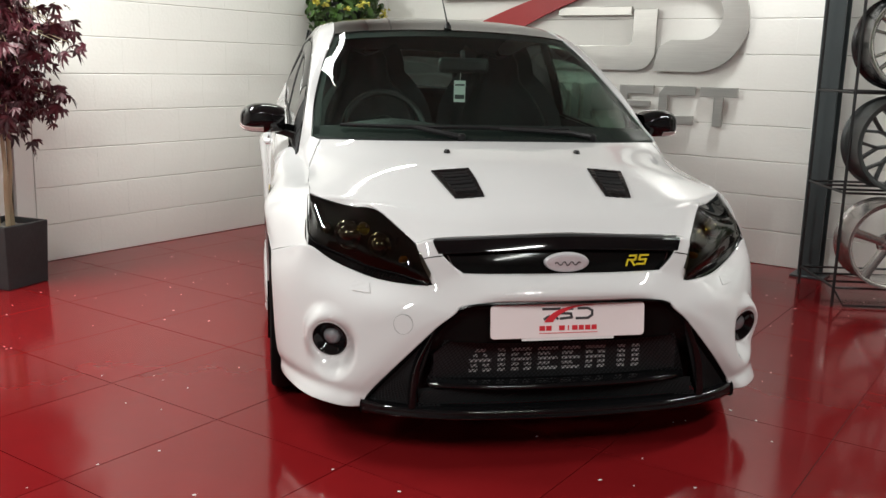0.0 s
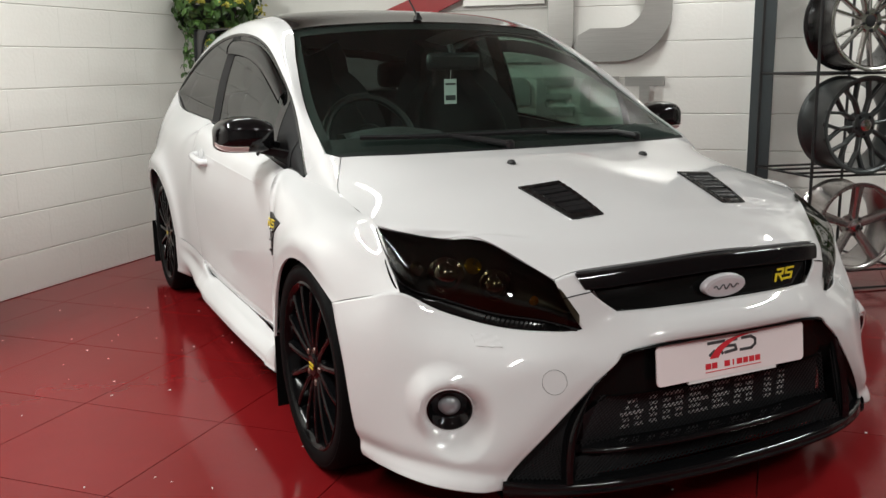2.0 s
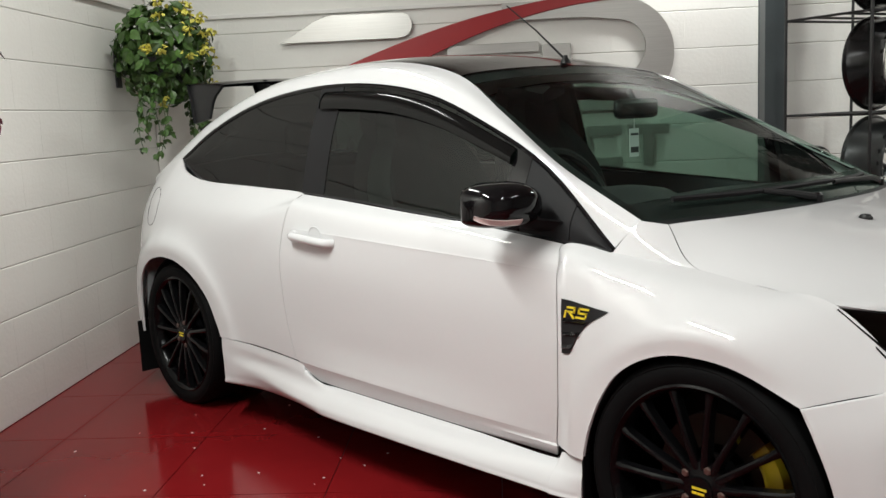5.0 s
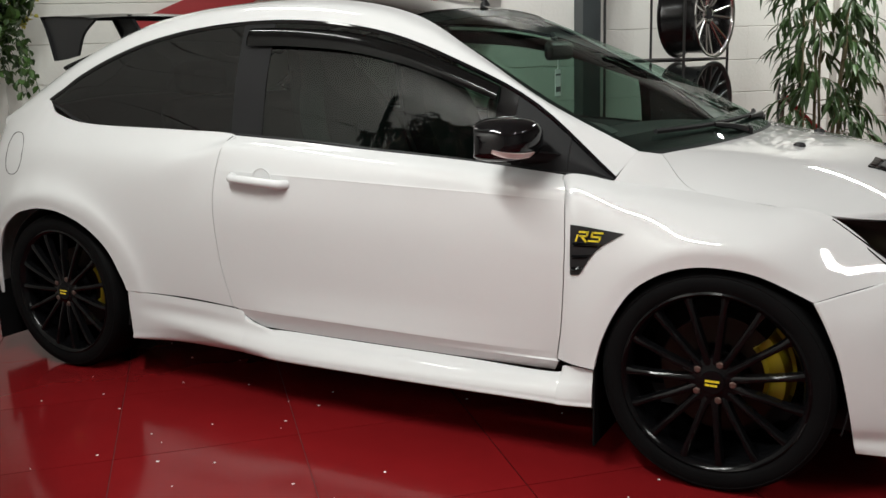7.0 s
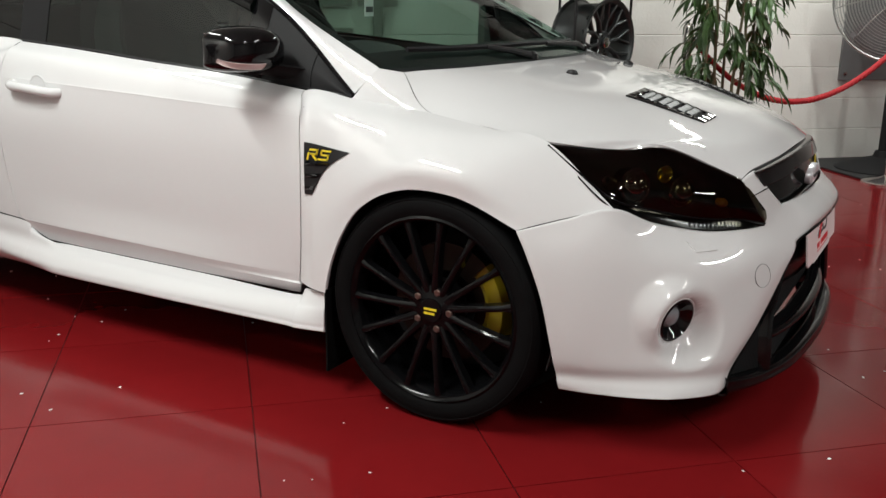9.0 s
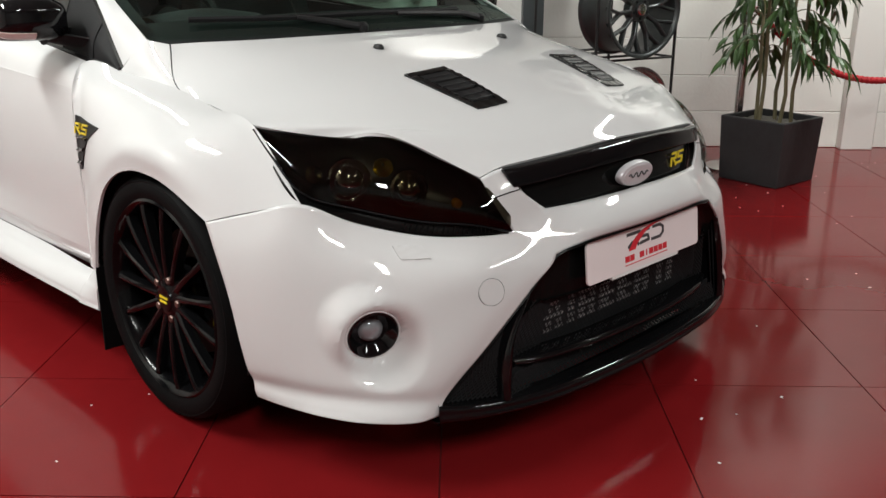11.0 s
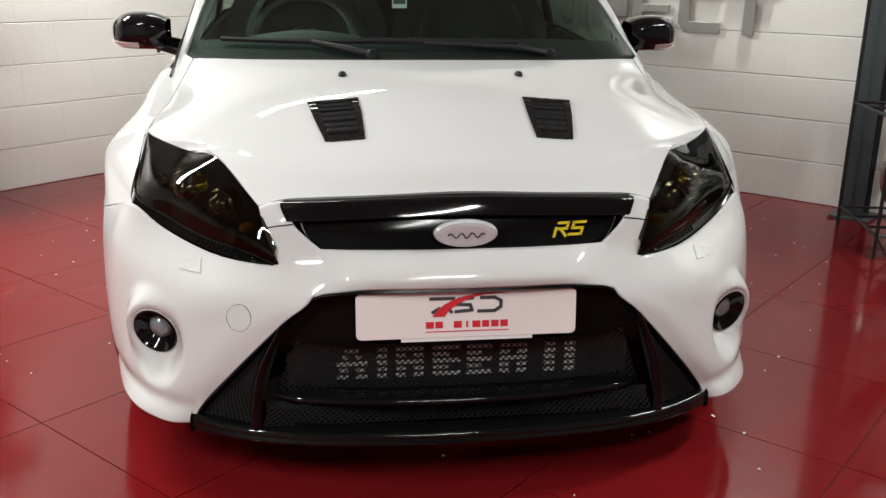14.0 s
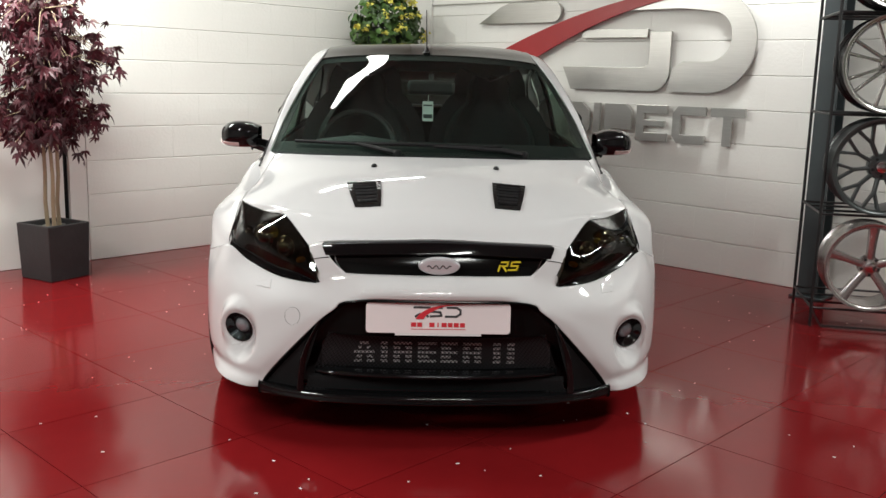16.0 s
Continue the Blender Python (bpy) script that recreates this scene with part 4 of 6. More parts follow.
tail = [
    [(0, 2.70, 1.34), (0.25, 2.69, 1.335), (0.50, 2.66, 1.30), (0.602, 2.63, 1.28)],
    [(0, 3.05, 1.12), (0.25, 3.04, 1.115), (0.52, 3.00, 1.09), (0.65, 2.94, 1.08)],
    [(0, 3.25, 0.92), (0.25, 3.24, 0.92), (0.55, 3.19, 0.91), (0.70, 3.12, 0.90)],
    [(0, 3.30, 0.70), (0.25, 3.29, 0.70), (0.60, 3.24, 0.70), (0.76, 3.16, 0.70)],
    [(0, 3.40, 0.52), (0.25, 3.39, 0.52), (0.62, 3.32, 0.52), (0.80, 3.22, 0.52)],
    [(0, 3.38, 0.25), (0.25, 3.37, 0.25), (0.62, 3.30, 0.25), (0.80, 3.20, 0.25)],
]
tg = net(whole(tail), 33, 31)
part("rear_glass", sheet(tg[:8], 0.0), DARK_GLASS, car, "dark tinted rear window")
part("tailgate", sheet(tg[7:18], 0.01), PAINT, car)
part("rear_bumper", sheet(tg[17:], 0.01), PAINT, car)

# side glass: one gentle surface cut into mirror panel, door pane, pillar and quarter pane
belt = [(0.790, 0.324, 0.864), (0.803, 0.60, 0.889), (0.800, 0.86, 0.913), (0.795, 1.12, 0.931), (0.790, 1.40, 0.953), (0.785, 1.80, 0.975), (0.780, 2.25, 0.992), (0.772, 2.54, 1.006), (0.758, 2.735, 1.085)]
frame_top = [tuple(np.array(p) + (-0.004, 0, -0.004)) for p in rail_out[:9]]
mid_glass = bulged(belt, frame_top, [(0.012, 0, 0)] * 9)
sg_grid = net([belt, mid_glass, frame_top], 97, 17)
yc = sg_grid[8, :, 1]


def cut(y0, y1):
    a, b = int(np.searchsorted(yc, y0)), int(np.searchsorted(yc, y1))
    return sg_grid[:, a:b + 1]


for mi, sg in BOTH:
    part("mirror_panel", sheet(cut(0.0, 0.66), 0.006, mirror=mi), MATT_BLACK, car)
    divider = cut(0.455, 0.475)
    part("panel_joint", sheet(divider * (1.004, 1, 1), 0.004, mirror=mi), MATT_BLACK, car)
    part("window_post", sheet(cut(0.64, 0.69) * (1.003, 1, 1), 0.006, mirror=mi), GLOSS_BLACK, car)
    part("door_window", sheet(cut(0.66, 1.64), 0.0, mirror=mi), DOOR_GLASS, car, "lightly tinted door window")
    part("door_pillar", sheet(cut(1.60, 1.76) * (1.003, 1, 1), 0.006, mirror=mi), MATT_BLACK, car)
    part("quarter_window", sheet(cut(1.75, 2.80), 0.0, mirror=mi), DARK_GLASS, car, "dark tinted quarter window")
    bm = tube(bmesh.new(), [Vector(p) for p in spline([(sg * x, y, z) for x, y, z in belt], 40)], 0.007, 6)
    part("belt_seal", bm, SATIN_BLACK, car)
    bm = tube(bmesh.new(), [Vector(p) for p in spline([(sg * x, y, z) for x, y, z in frame_top], 40)], 0.008, 6)
    part("frame_seal", bm, GLOSS_BLACK, car)
    g = cut(0.70, 1.70)
    vis = np.array([g[15] + (0.002, 0, 0.002), g[15] + (0.016, 0, -0.008), g[14] + (0.022, 0, -0.006), g[13] + (0.018, 0, -0.008)])
    part("wind_deflector", sheet(along(vis, 13), 0.003, mirror=mi), TRIM_BLACK, car, "smoked black wind deflector")

# doors
DOOR_SHUT = [(0.882, 1.738, 0.352), (0.889, 1.776, 0.52), (0.893, 1.786, 0.74), (0.858, 1.760, 0.922), (0.796, 1.740, 0.974)]
door_rows = [
    [(0.812, 0.472, 0.878), (0.810, 0.80, 0.910), (0.806, 1.15, 0.933), (0.800, 1.48, 0.957), (0.795, 1.742, 0.972)],
    [(0.862, 0.445, 0.856), (0.862, 0.80, 0.882), (0.860, 1.15, 0.901), (0.856, 1.48, 0.921), (0.850, 1.745, 0.935)],
    [(0.884, 0.428, 0.813), (0.886, 0.80, 0.828), (0.886, 1.15, 0.840), (0.884, 1.48, 0.851), (0.880, 1.748, 0.860)],
    [(0.8850, 0.425, 0.800), (0.8875, 0.80, 0.814), (0.8878, 1.15, 0.825), (0.886, 1.48, 0.836), (0.882, 1.749, 0.844)],
    [(0.884, 0.416, 0.70), (0.889, 0.80, 0.70), (0.892, 1.15, 0.70), (0.894, 1.48, 0.705), (0.896, 1.756, 0.71)],
    [(0.875, 0.430, 0.55), (0.880, 0.80, 0.55), (0.883, 1.15, 0.55), (0.886, 1.48, 0.555), (0.890, 1.750, 0.56)],
    [(0.869, 0.438, 0.44), (0.874, 0.80, 0.44), (0.877, 1.15, 0.445), (0.880, 1.48, 0.448), (0.8855, 1.742, 0.455)],
    [(0.873, 0.450, 0.375), (0.878, 0.80, 0.375), (0.881, 1.15, 0.38), (0.883, 1.48, 0.383), (0.885, 1.730, 0.392)],
    [(0.877, 0.458, 0.342), (0.882, 0.80, 0.342), (0.885, 1.15, 0.347), (0.886, 1.48, 0.351), (0.884, 1.722, 0.358)],
    [(0.875, 0.462, 0.333), (0.880, 0.80, 0.333), (0.883, 1.15, 0.338), (0.884, 1.47, 0.342), (0.8825, 1.712, 0.348)],
    [(0.862, 0.470, 0.306), (0.866, 0.80, 0.306), (0.869, 1.15, 0.309), (0.872, 1.45, 0.312), (0.874, 1.675, 0.318)],
    [(0.844, 0.487, 0.276), (0.848, 0.80, 0.276), (0.852, 1.15, 0.278), (0.856, 1.42, 0.280), (0.860, 1.618, 0.284)],
]
dg = net(door_rows, 49, 67)
rear_edge = np.array([p for p in wing_grid[-1] if p[1] > 0.43 and p[2] < 0.878])[::-1]
for row in dg:
    shift = np.interp(row[0, 2], rear_edge[:, 2], rear_edge[:, 1]) + 0.003 - row[0, 1]
    if row[0, 2] > 0.315:
        row[:, 1] += np.linspace(1, 0, 49) ** 8 * shift
        row[:, 0] += np.linspace(1, 0, 49) ** 4 * (np.interp(row[0, 2], rear_edge[:, 2], rear_edge[:, 0]) - row[0, 0])
hinge_side = along(np.array(DOOR_SHUT, float)[:, None, :], 60)[:, 0]
for row in dg:
    shift = np.interp(row[-1, 2], hinge_side[:, 2], hinge_side[:, 1]) - 0.003 - row[-1, 1]
    if row[-1, 2] > 0.352:
        row[:, 1] += np.linspace(0, 1, 49) ** 8 * shift
        row[:, 0] += np.linspace(0, 1, 49) ** 4 * (np.interp(row[-1, 2], hinge_side[:, 2], hinge_side[:, 0]) - row[-1, 0])


def blend_seam(grids, seam, near=0.055, far=0.12):
    """Runs one smooth flank across a shut line: near it, each grid's x follows a local fit through both sides."""
    line = np.array(seam)[:, 1:]
    base = np.concatenate([g.reshape(-1, 3) for g in grids])
    dist = np.array([np.min(np.hypot(*(line - p[1:]).T)) for p in base])
    known = base[(dist > 0.018) & (dist < far)]
    k = 0
    for g in grids:
        flat = g.reshape(-1, 3)
        for i in range(len(flat)):
            d = dist[k + i]
            if d < near and 0.36 < flat[i, 2] < 0.90:
                o = known - flat[i]
                w = np.exp(-((o[:, 1] / 0.06) ** 2 + (o[:, 2] / 0.035) ** 2))
                a = np.stack([np.ones(len(o)), o[:, 1], o[:, 2], o[:, 1] ** 2], 1)
                fit = np.linalg.lstsq(a * w[:, None], known[:, 0] * w, rcond=None)[0][0]
                f = min(max((near - d) / (near - 0.02), 0), 1)
                flat[i, 0] += f * f * (3 - 2 * f) * (fit - flat[i, 0])
        k += len(flat)


q_lip = [(0.9175, 2.242, 0.372), (0.9185, 2.249, 0.395), (0.920, 2.26, 0.42), (0.926, 2.32, 0.53), (0.934, 2.42, 0.615), (0.941, 2.54, 0.665), (0.944, 2.64, 0.678), (0.943, 2.72, 0.672), (0.938, 2.82, 0.645), (0.925, 2.93, 0.57), (0.907, 3.00, 0.45), (0.895, 3.03, 0.28)]
q_out = [(0.911, 2.182, 0.370), (0.912, 2.190, 0.40), (0.914, 2.20, 0.45), (0.922, 2.27, 0.57), (0.932, 2.385, 0.67), (0.940, 2.53, 0.722), (0.943, 2.645, 0.735), (0.942, 2.735, 0.728), (0.936, 2.85, 0.70), (0.920, 2.975, 0.615), (0.90, 3.055, 0.47), (0.888, 3.085, 0.28)]
q_drop = [(0.895, 2.105, 0.368), (0.8955, 2.118, 0.42), (0.897, 2.14, 0.52), (0.900, 2.21, 0.645), (0.902, 2.345, 0.745), (0.900, 2.515, 0.795), (0.898, 2.65, 0.805), (0.897, 2.75, 0.80), (0.892, 2.88, 0.77), (0.88, 3.02, 0.68), (0.868, 3.09, 0.50), (0.86, 3.11, 0.28)]
q_mid = [(0.888, 1.92, 0.365), (0.892, 1.93, 0.47), (0.893, 1.94, 0.64), (0.881, 1.96, 0.835), (0.866, 2.08, 0.885), (0.862, 2.38, 0.895), (0.858, 2.60, 0.905), (0.852, 2.75, 0.915), (0.840, 2.90, 0.92), (0.82, 3.08, 0.84), (0.835, 3.13, 0.57), (0.84, 3.14, 0.29)]
q_top = DOOR_SHUT + [(0.793, 2.03, 0.989), (0.783, 2.50, 1.005), (0.772, 2.70, 1.045), (0.764, 2.77, 1.10), (0.752, 3.07, 0.985), (0.78, 3.17, 0.66), (0.80, 3.21, 0.30)]
quarter_grid = net([q_lip, q_out, q_drop, q_mid, q_top], 89, 41)
blend_seam([dg, quarter_grid], hinge_side)
for mi, sg in BOTH:
    door = part("door", sheet(dg, 0.012, flip=True, mirror=mi), PAINT, car)
    cup = turned(bmesh.new(), [(0.001, -0.004), (0.02, -0.003), (0.036, 0.002), (0.041, 0.004), (0.043, 0.002)], 28, m=pose(sg * 0.884, 1.555, 0.829, 0, sg * 90, 0))
    part("handle_cup", cup, PAINT, door)
    grip = [(sg * x, y, z) for x, y, z in ((0.882, 1.690, 0.834), (0.902, 1.680, 0.831), (0.910, 1.64, 0.829), (0.912, 1.57, 0.825), (0.910, 1.50, 0.820), (0.902, 1.462, 0.817), (0.882, 1.450, 0.816))]
    bm = tube(bmesh.new(), [Vector(p) for p in spline(grip, 24)], 0.0165, 10)
    part("door_handle", bm, PAINT, door)
# Matt black bar behind each door's gap, standing in for the shade inside it.
for mi, sg in BOTH:
    inset = np.concatenate([dg[dg[:, 0, 2] < 0.84, 0], dg[-1, 1:-1], dg[::-1, -1]]) + (-0.016, 0, 0)
    part("door_gap_shade", tube(bmesh.new(), [Vector(p * (sg, 1, 1)) for p in inset[::2]], 0.0075, 6), MATT_BLACK, car)

# rear quarters
panel("rear_quarter", quarter_grid, PAINT)
ring = [lay(quarter_grid, (1, 2), 2.895 + 0.060 * math.copysign(abs(math.cos(a)) ** 0.75, math.cos(a)), 0.885 + 0.085 * math.copysign(abs(math.sin(a)) ** 0.75, math.sin(a)))[0] for a in (2 * math.pi * k / 40 for k in range(41))]
part("fuel_flap_gap", tube(bmesh.new(), [Vector(q * (-1, 1, 1)) for q in ring], 0.0013, 5), MATT_BLACK, car)

# side skirts
skirt = [
    [(0.906, 0.342, 0.313), (0.864, 0.467, 0.300), (0.849, 0.85, 0.2738), (0.853, 1.20, 0.2757), (0.857, 1.50, 0.2785), (0.882, 1.72, 0.345), (0.887, 2.00, 0.360), (0.916, 2.235, 0.370)],
    [(0.912, 0.342, 0.282), (0.890, 0.47, 0.264), (0.872, 0.85, 0.260), (0.874, 1.20, 0.262), (0.876, 1.50, 0.268), (0.887, 1.72, 0.318), (0.890, 2.00, 0.332), (0.916, 2.237, 0.345)],
    [(0.918, 0.342, 0.262), (0.905, 0.47, 0.250), (0.893, 0.85, 0.250), (0.895, 1.20, 0.251), (0.896, 1.50, 0.254), (0.892, 1.72, 0.282), (0.889, 2.00, 0.296), (0.916, 2.237, 0.31)],
    [(0.920, 0.342, 0.238), (0.918, 0.47, 0.230), (0.915, 0.85, 0.230), (0.916, 1.20, 0.229), (0.917, 1.50, 0.230), (0.914, 1.72, 0.244), (0.903, 2.00, 0.256), (0.915, 2.235, 0.265)],
    [(0.920, 0.342, 0.215), (0.924, 0.47, 0.210), (0.926, 0.85, 0.208), (0.928, 1.20, 0.206), (0.928, 1.50, 0.205), (0.920, 1.72, 0.214), (0.899, 2.00, 0.222), (0.915, 2.232, 0.205)],
    [(0.912, 0.342, 0.198), (0.916, 0.47, 0.192), (0.916, 0.85, 0.188), (0.916, 1.20, 0.185), (0.914, 1.50, 0.183), (0.884, 1.72, 0.182), (0.876, 2.00, 0.180), (0.908, 2.228, 0.176)],
    [(0.80, 0.342, 0.19), (0.80, 0.47, 0.188), (0.80, 0.85, 0.185), (0.80, 1.20, 0.182), (0.80, 1.50, 0.18), (0.80, 1.72, 0.18), (0.80, 2.00, 0.18), (0.80, 2.20, 0.18)],
]
skirt = [[row[0], (row[1][0], 0.448, row[1][2]), (row[1][0] - 0.004, 0.492, min(row[1][2], 0.2735 - 0.004 * k) if k < 3 else row[1][2])] + row[2:] for k, row in enumerate(skirt)]
skirt = [row[:6] + [tuple(np.array(row[5]) * (1 - f) + np.array(row[6]) * f) for f in (0.46, 0.78)] + row[6:] for row in skirt]
skirt[0][6], skirt[0][7] = (0.861, 1.612, 0.280), (0.873, 1.684, 0.320)
panel("side_skirt", net(skirt, 97, 31), PAINT, thick=0.006, flip=True)

# under the skin: floor pan, arch liners, inner tub
for name, b in (("floor_pan", ((1.5, 3.5, 0.06), (0, 1.35, 0.215))), ("engine_bay_block", ((1.0, 0.75, 0.35), (0, -0.15, 0.50))), ("bulkhead", ((1.44, 0.04, 0.62), (0, 0.36, 0.57)))):
    part(name, boxes(b), MATT_BLACK, car, smooth=False)
for cy, r0, lab in ((0.0, 0.345, "front"), (2.64, 0.352, "rear")):
    for sg in (1, -1):
        bm = bmesh.new()
        ang = np.linspace(radians(-18), radians(198), 30)
        rows = [[(sg * x, cy + r0 * 1.01 * math.cos(a), 0.322 + r0 * math.sin(a)) for a in ang] for x in (0.60, 0.75, 0.872)]
        rows.append([(sg * x0, cy + 0.75 * (y - cy), 0.322 + 0.75 * (z - 0.322)) for x0, y, z in ((0.60, p[1], p[2]) for p in rows[0])])
        part("arch_liner", sheet(np.array(rows[:3]), 0.004), MATT_BLACK, car)
        bm = bmesh.new()
        bmesh.ops.create_circle(bm, cap_ends=True, radius=r0, segments=32, matrix=pose(sg * 0.60, cy, 0.322, 0, 90, 0))
        part("arch_back", bm, MATT_BLACK, car)
    for sg in (1, -1):
        y0 = cy + 0.345
        bm = boxes(((0.205, 0.006, 0.25), (sg * 0.814, y0 + (-0.008 if cy == 0 else 0.06), 0.205)))
        part("mud_flap", bm, RUBBER, car)

# fender badges
for mi, sg in BOTH:
    tri = net([[(0, 0.420, 0.742), (0, 0.34, 0.737), (0, 0.255, 0.729)], [(0, 0.420, 0.665), (0, 0.37, 0.67), (0, 0.335, 0.675)], [(0, 0.420, 0.594), (0, 0.404, 0.595), (0, 0.390, 0.598)]], 13, 13)
    bed = np.array([[lay(wing_grid, (1, 2), q[1], q[2])[0] for q in row] for row in tri]) + (0.0035, 0, 0)
    vent = part("wing_vent", sheet(bed, 0.010, mirror=mi), SATIN_BLACK, car, "black triangular wing vent")
    for k in range(3):
        a, b = bed[4 + 3 * k, 1:-1], bed[5 + 3 * k, 1:-1]
        part("vent_slat", sheet(np.array([a + (0.001, 0, 0), 0.5 * (a + b) + (0.007, 0, 0), b + (0.001, 0, 0)]), 0.004, mirror=mi), GLOSS_BLACK, vent)
    q = lay(wing_grid, (1, 2), 0.345, 0.715)[0]
    stroke_badge("badge_mark", pose(sg * (q[0] + 0.0075), 0.402 if sg < 0 else 0.312, 0.699, 0, 0, -90 if sg < 0 else 90), 0.082, 0.030, vent)

# door mirrors
for mi, sg in BOTH:
    def shell(u, ang, grow=1.0):
        """A point of the housing: u from the inner end to the outer, ang round it from the front."""
        e = (1 - ((u - 0.35) / 0.65) ** 4) ** 0.42 if u > 0.35 else 1 - 0.22 * ((0.35 - u) / 0.35) ** 2
        c, n = math.cos(ang), math.sin(ang)
        c, n = math.copysign(abs(c) ** 0.72, c), math.copysign(abs(n) ** 0.72, n)
        return (0.842 + 0.190 * u, 0.598 + 0.03 * u * u - 0.092 * e * grow * max(c, -0.72), 0.987 + 0.058 * (e if n > 0 else e ** 0.45) * grow * n + 0.010 * math.sin(math.pi * u) * (n > 0))
    us = list(np.linspace(0, 0.6, 8)) + list(1 - 0.4 * np.linspace(1, 0, 14)[1:] ** 2)
    rows = [[shell(u, a) for a in np.linspace(-math.pi, math.pi, 49)] for u in us]
    mirror_ob = part("door_mirror", sheet(np.array(rows), 0.0, mirror=mi), GLOSS_BLACK, car, "gloss black door mirror")
    part("mirror_glass", boxes(((0.150, 0.004, 0.09), (sg * 0.93, 0.672, 0.99))), CHROME, mirror_ob, bevel=0.004)
    lens = [[shell(u, radians(a), 1.025) for u in 1 - 0.52 * np.linspace(1, 0.05, 15) ** 1.4] for a in (-24, -34, -46)]
    part("mirror_indicator", sheet(np.array(lens), 0.003, mirror=mi), PINK_LENS, mirror_ob)
    part("mirror_arm", sheet(net([[(0.79, 0.48, 0.935), (0.83, 0.53, 0.945), (0.88, 0.56, 0.955)], [(0.79, 0.50, 0.905), (0.83, 0.56, 0.915), (0.88, 0.585, 0.928)], [(0.79, 0.60, 0.905), (0.83, 0.62, 0.915), (0.88, 0.63, 0.928)], [(0.79, 0.60, 0.955), (0.83, 0.62, 0.965), (0.88, 0.63, 0.97)]], 9, 13), 0.01, mirror=mi), MATT_BLACK, mirror_ob)
    mirror_ob.location.x = -0.038 if sg > 0 else 0.010

# roof spoiler, aerial, wipers
sp = thing("spoiler", None)
sp.parent = car
sp["label"] = "gloss black roof spoiler on two stays"
blade = [
    [(0, 2.70, 1.445), (0.30, 2.70, 1.442), (0.52, 2.72, 1.430), (0.585, 2.75, 1.415)],
    [(0, 2.78, 1.460), (0.30, 2.78, 1.457), (0.52, 2.79, 1.446), (0.60, 2.80, 1.432)],
    [(0, 2.96, 1.452), (0.30, 2.955, 1.449), (0.52, 2.945, 1.442), (0.605, 2.93, 1.435)],
    [(0, 2.96, 1.435), (0.30, 2.955, 1.432), (0.52, 2.945, 1.427), (0.605, 2.93, 1.420)],
]
part("blade", sheet(net(whole(blade), 41, 19), 0.012), GLOSS_BLACK, sp)
for mi, sg in BOTH:
    part("end_plate", sheet(net([[(0.602, 2.60, 1.418), (0.608, 2.77, 1.436), (0.602, 2.935, 1.440)], [(0.615, 2.665, 1.36), (0.622, 2.77, 1.36), (0.618, 2.885, 1.37)], [(0.624, 2.70, 1.275), (0.630, 2.77, 1.262), (0.630, 2.84, 1.255)]], 9, 13), 0.014, mirror=mi), SATIN_BLACK, sp)
    part("stay", sheet(net([[(0.30, 2.72, 1.45), (0.30, 2.84, 1.45)], [(0.30, 2.64, 1.34), (0.30, 2.76, 1.31)]], 4, 4), 0.02, mirror=mi), SATIN_BLACK, sp)
part("base_strip", sheet(net(whole([[(0, 2.66, 1.356), (0.3, 2.655, 1.345), (0.52, 2.64, 1.309), (0.606, 2.62, 1.288)], [(0, 2.83, 1.300), (0.3, 2.82, 1.290), (0.55, 2.80, 1.255), (0.632, 2.79, 1.235)], [(0, 2.83, 1.285), (0.3, 2.82, 1.275), (0.55, 2.80, 1.24), (0.632, 2.79, 1.215)]]), 25, 9), 0.01), GLOSS_BLACK, sp)
aerial = part("aerial", turned(bmesh.new(), [(0.020, 0.0), (0.018, 0.010), (0.009, 0.022), (0.007, 0.03), (0.001, 0.031)], 16, m=pose(-0.02, 1.10, 1.413)), SATIN_BLACK, car)
part("aerial_rod", tube(bmesh.new(), [(-0.02, 1.10, 1.426), (-0.02, 1.24, 1.546), (-0.02, 1.39, 1.656)], [0.0045, 0.003, 0.0025], 6), SATIN_BLACK, aerial)
def base_y(x):
    return 0.045 + 0.40 * x * x


for px, b0, b1 in ((0.40, 0.30, -0.30), (-0.16, -0.06, -0.62)):
    xs = np.linspace(b0, b1, 9)
    arm = [(px, base_y(px) + 0.01, 0.958), (px - 0.10, base_y(px - 0.10) + 0.02, 0.978), ((b0 + b1) / 2, base_y((b0 + b1) / 2) + 0.045, 0.990)]
    w = part("wiper", tube(bmesh.new(), arm, [0.013, 0.010, 0.007], 8), SATIN_BLACK, car)
    part("wiper_blade", tube(bmesh.new(), [(x, base_y(x) + 0.050, 0.990 + 0.02 * max(0, 0.25 - abs(x + 0.1))) for x in xs], 0.008, 6), MATT_BLACK, w)
    part("wiper_pivot", turned(bmesh.new(), [(0.018, 0.0), (0.018, 0.02), (0.010, 0.028), (0.001, 0.028)], 14, m=pose(px, base_y(px) + 0.01, 0.945)), SATIN_BLACK, w)

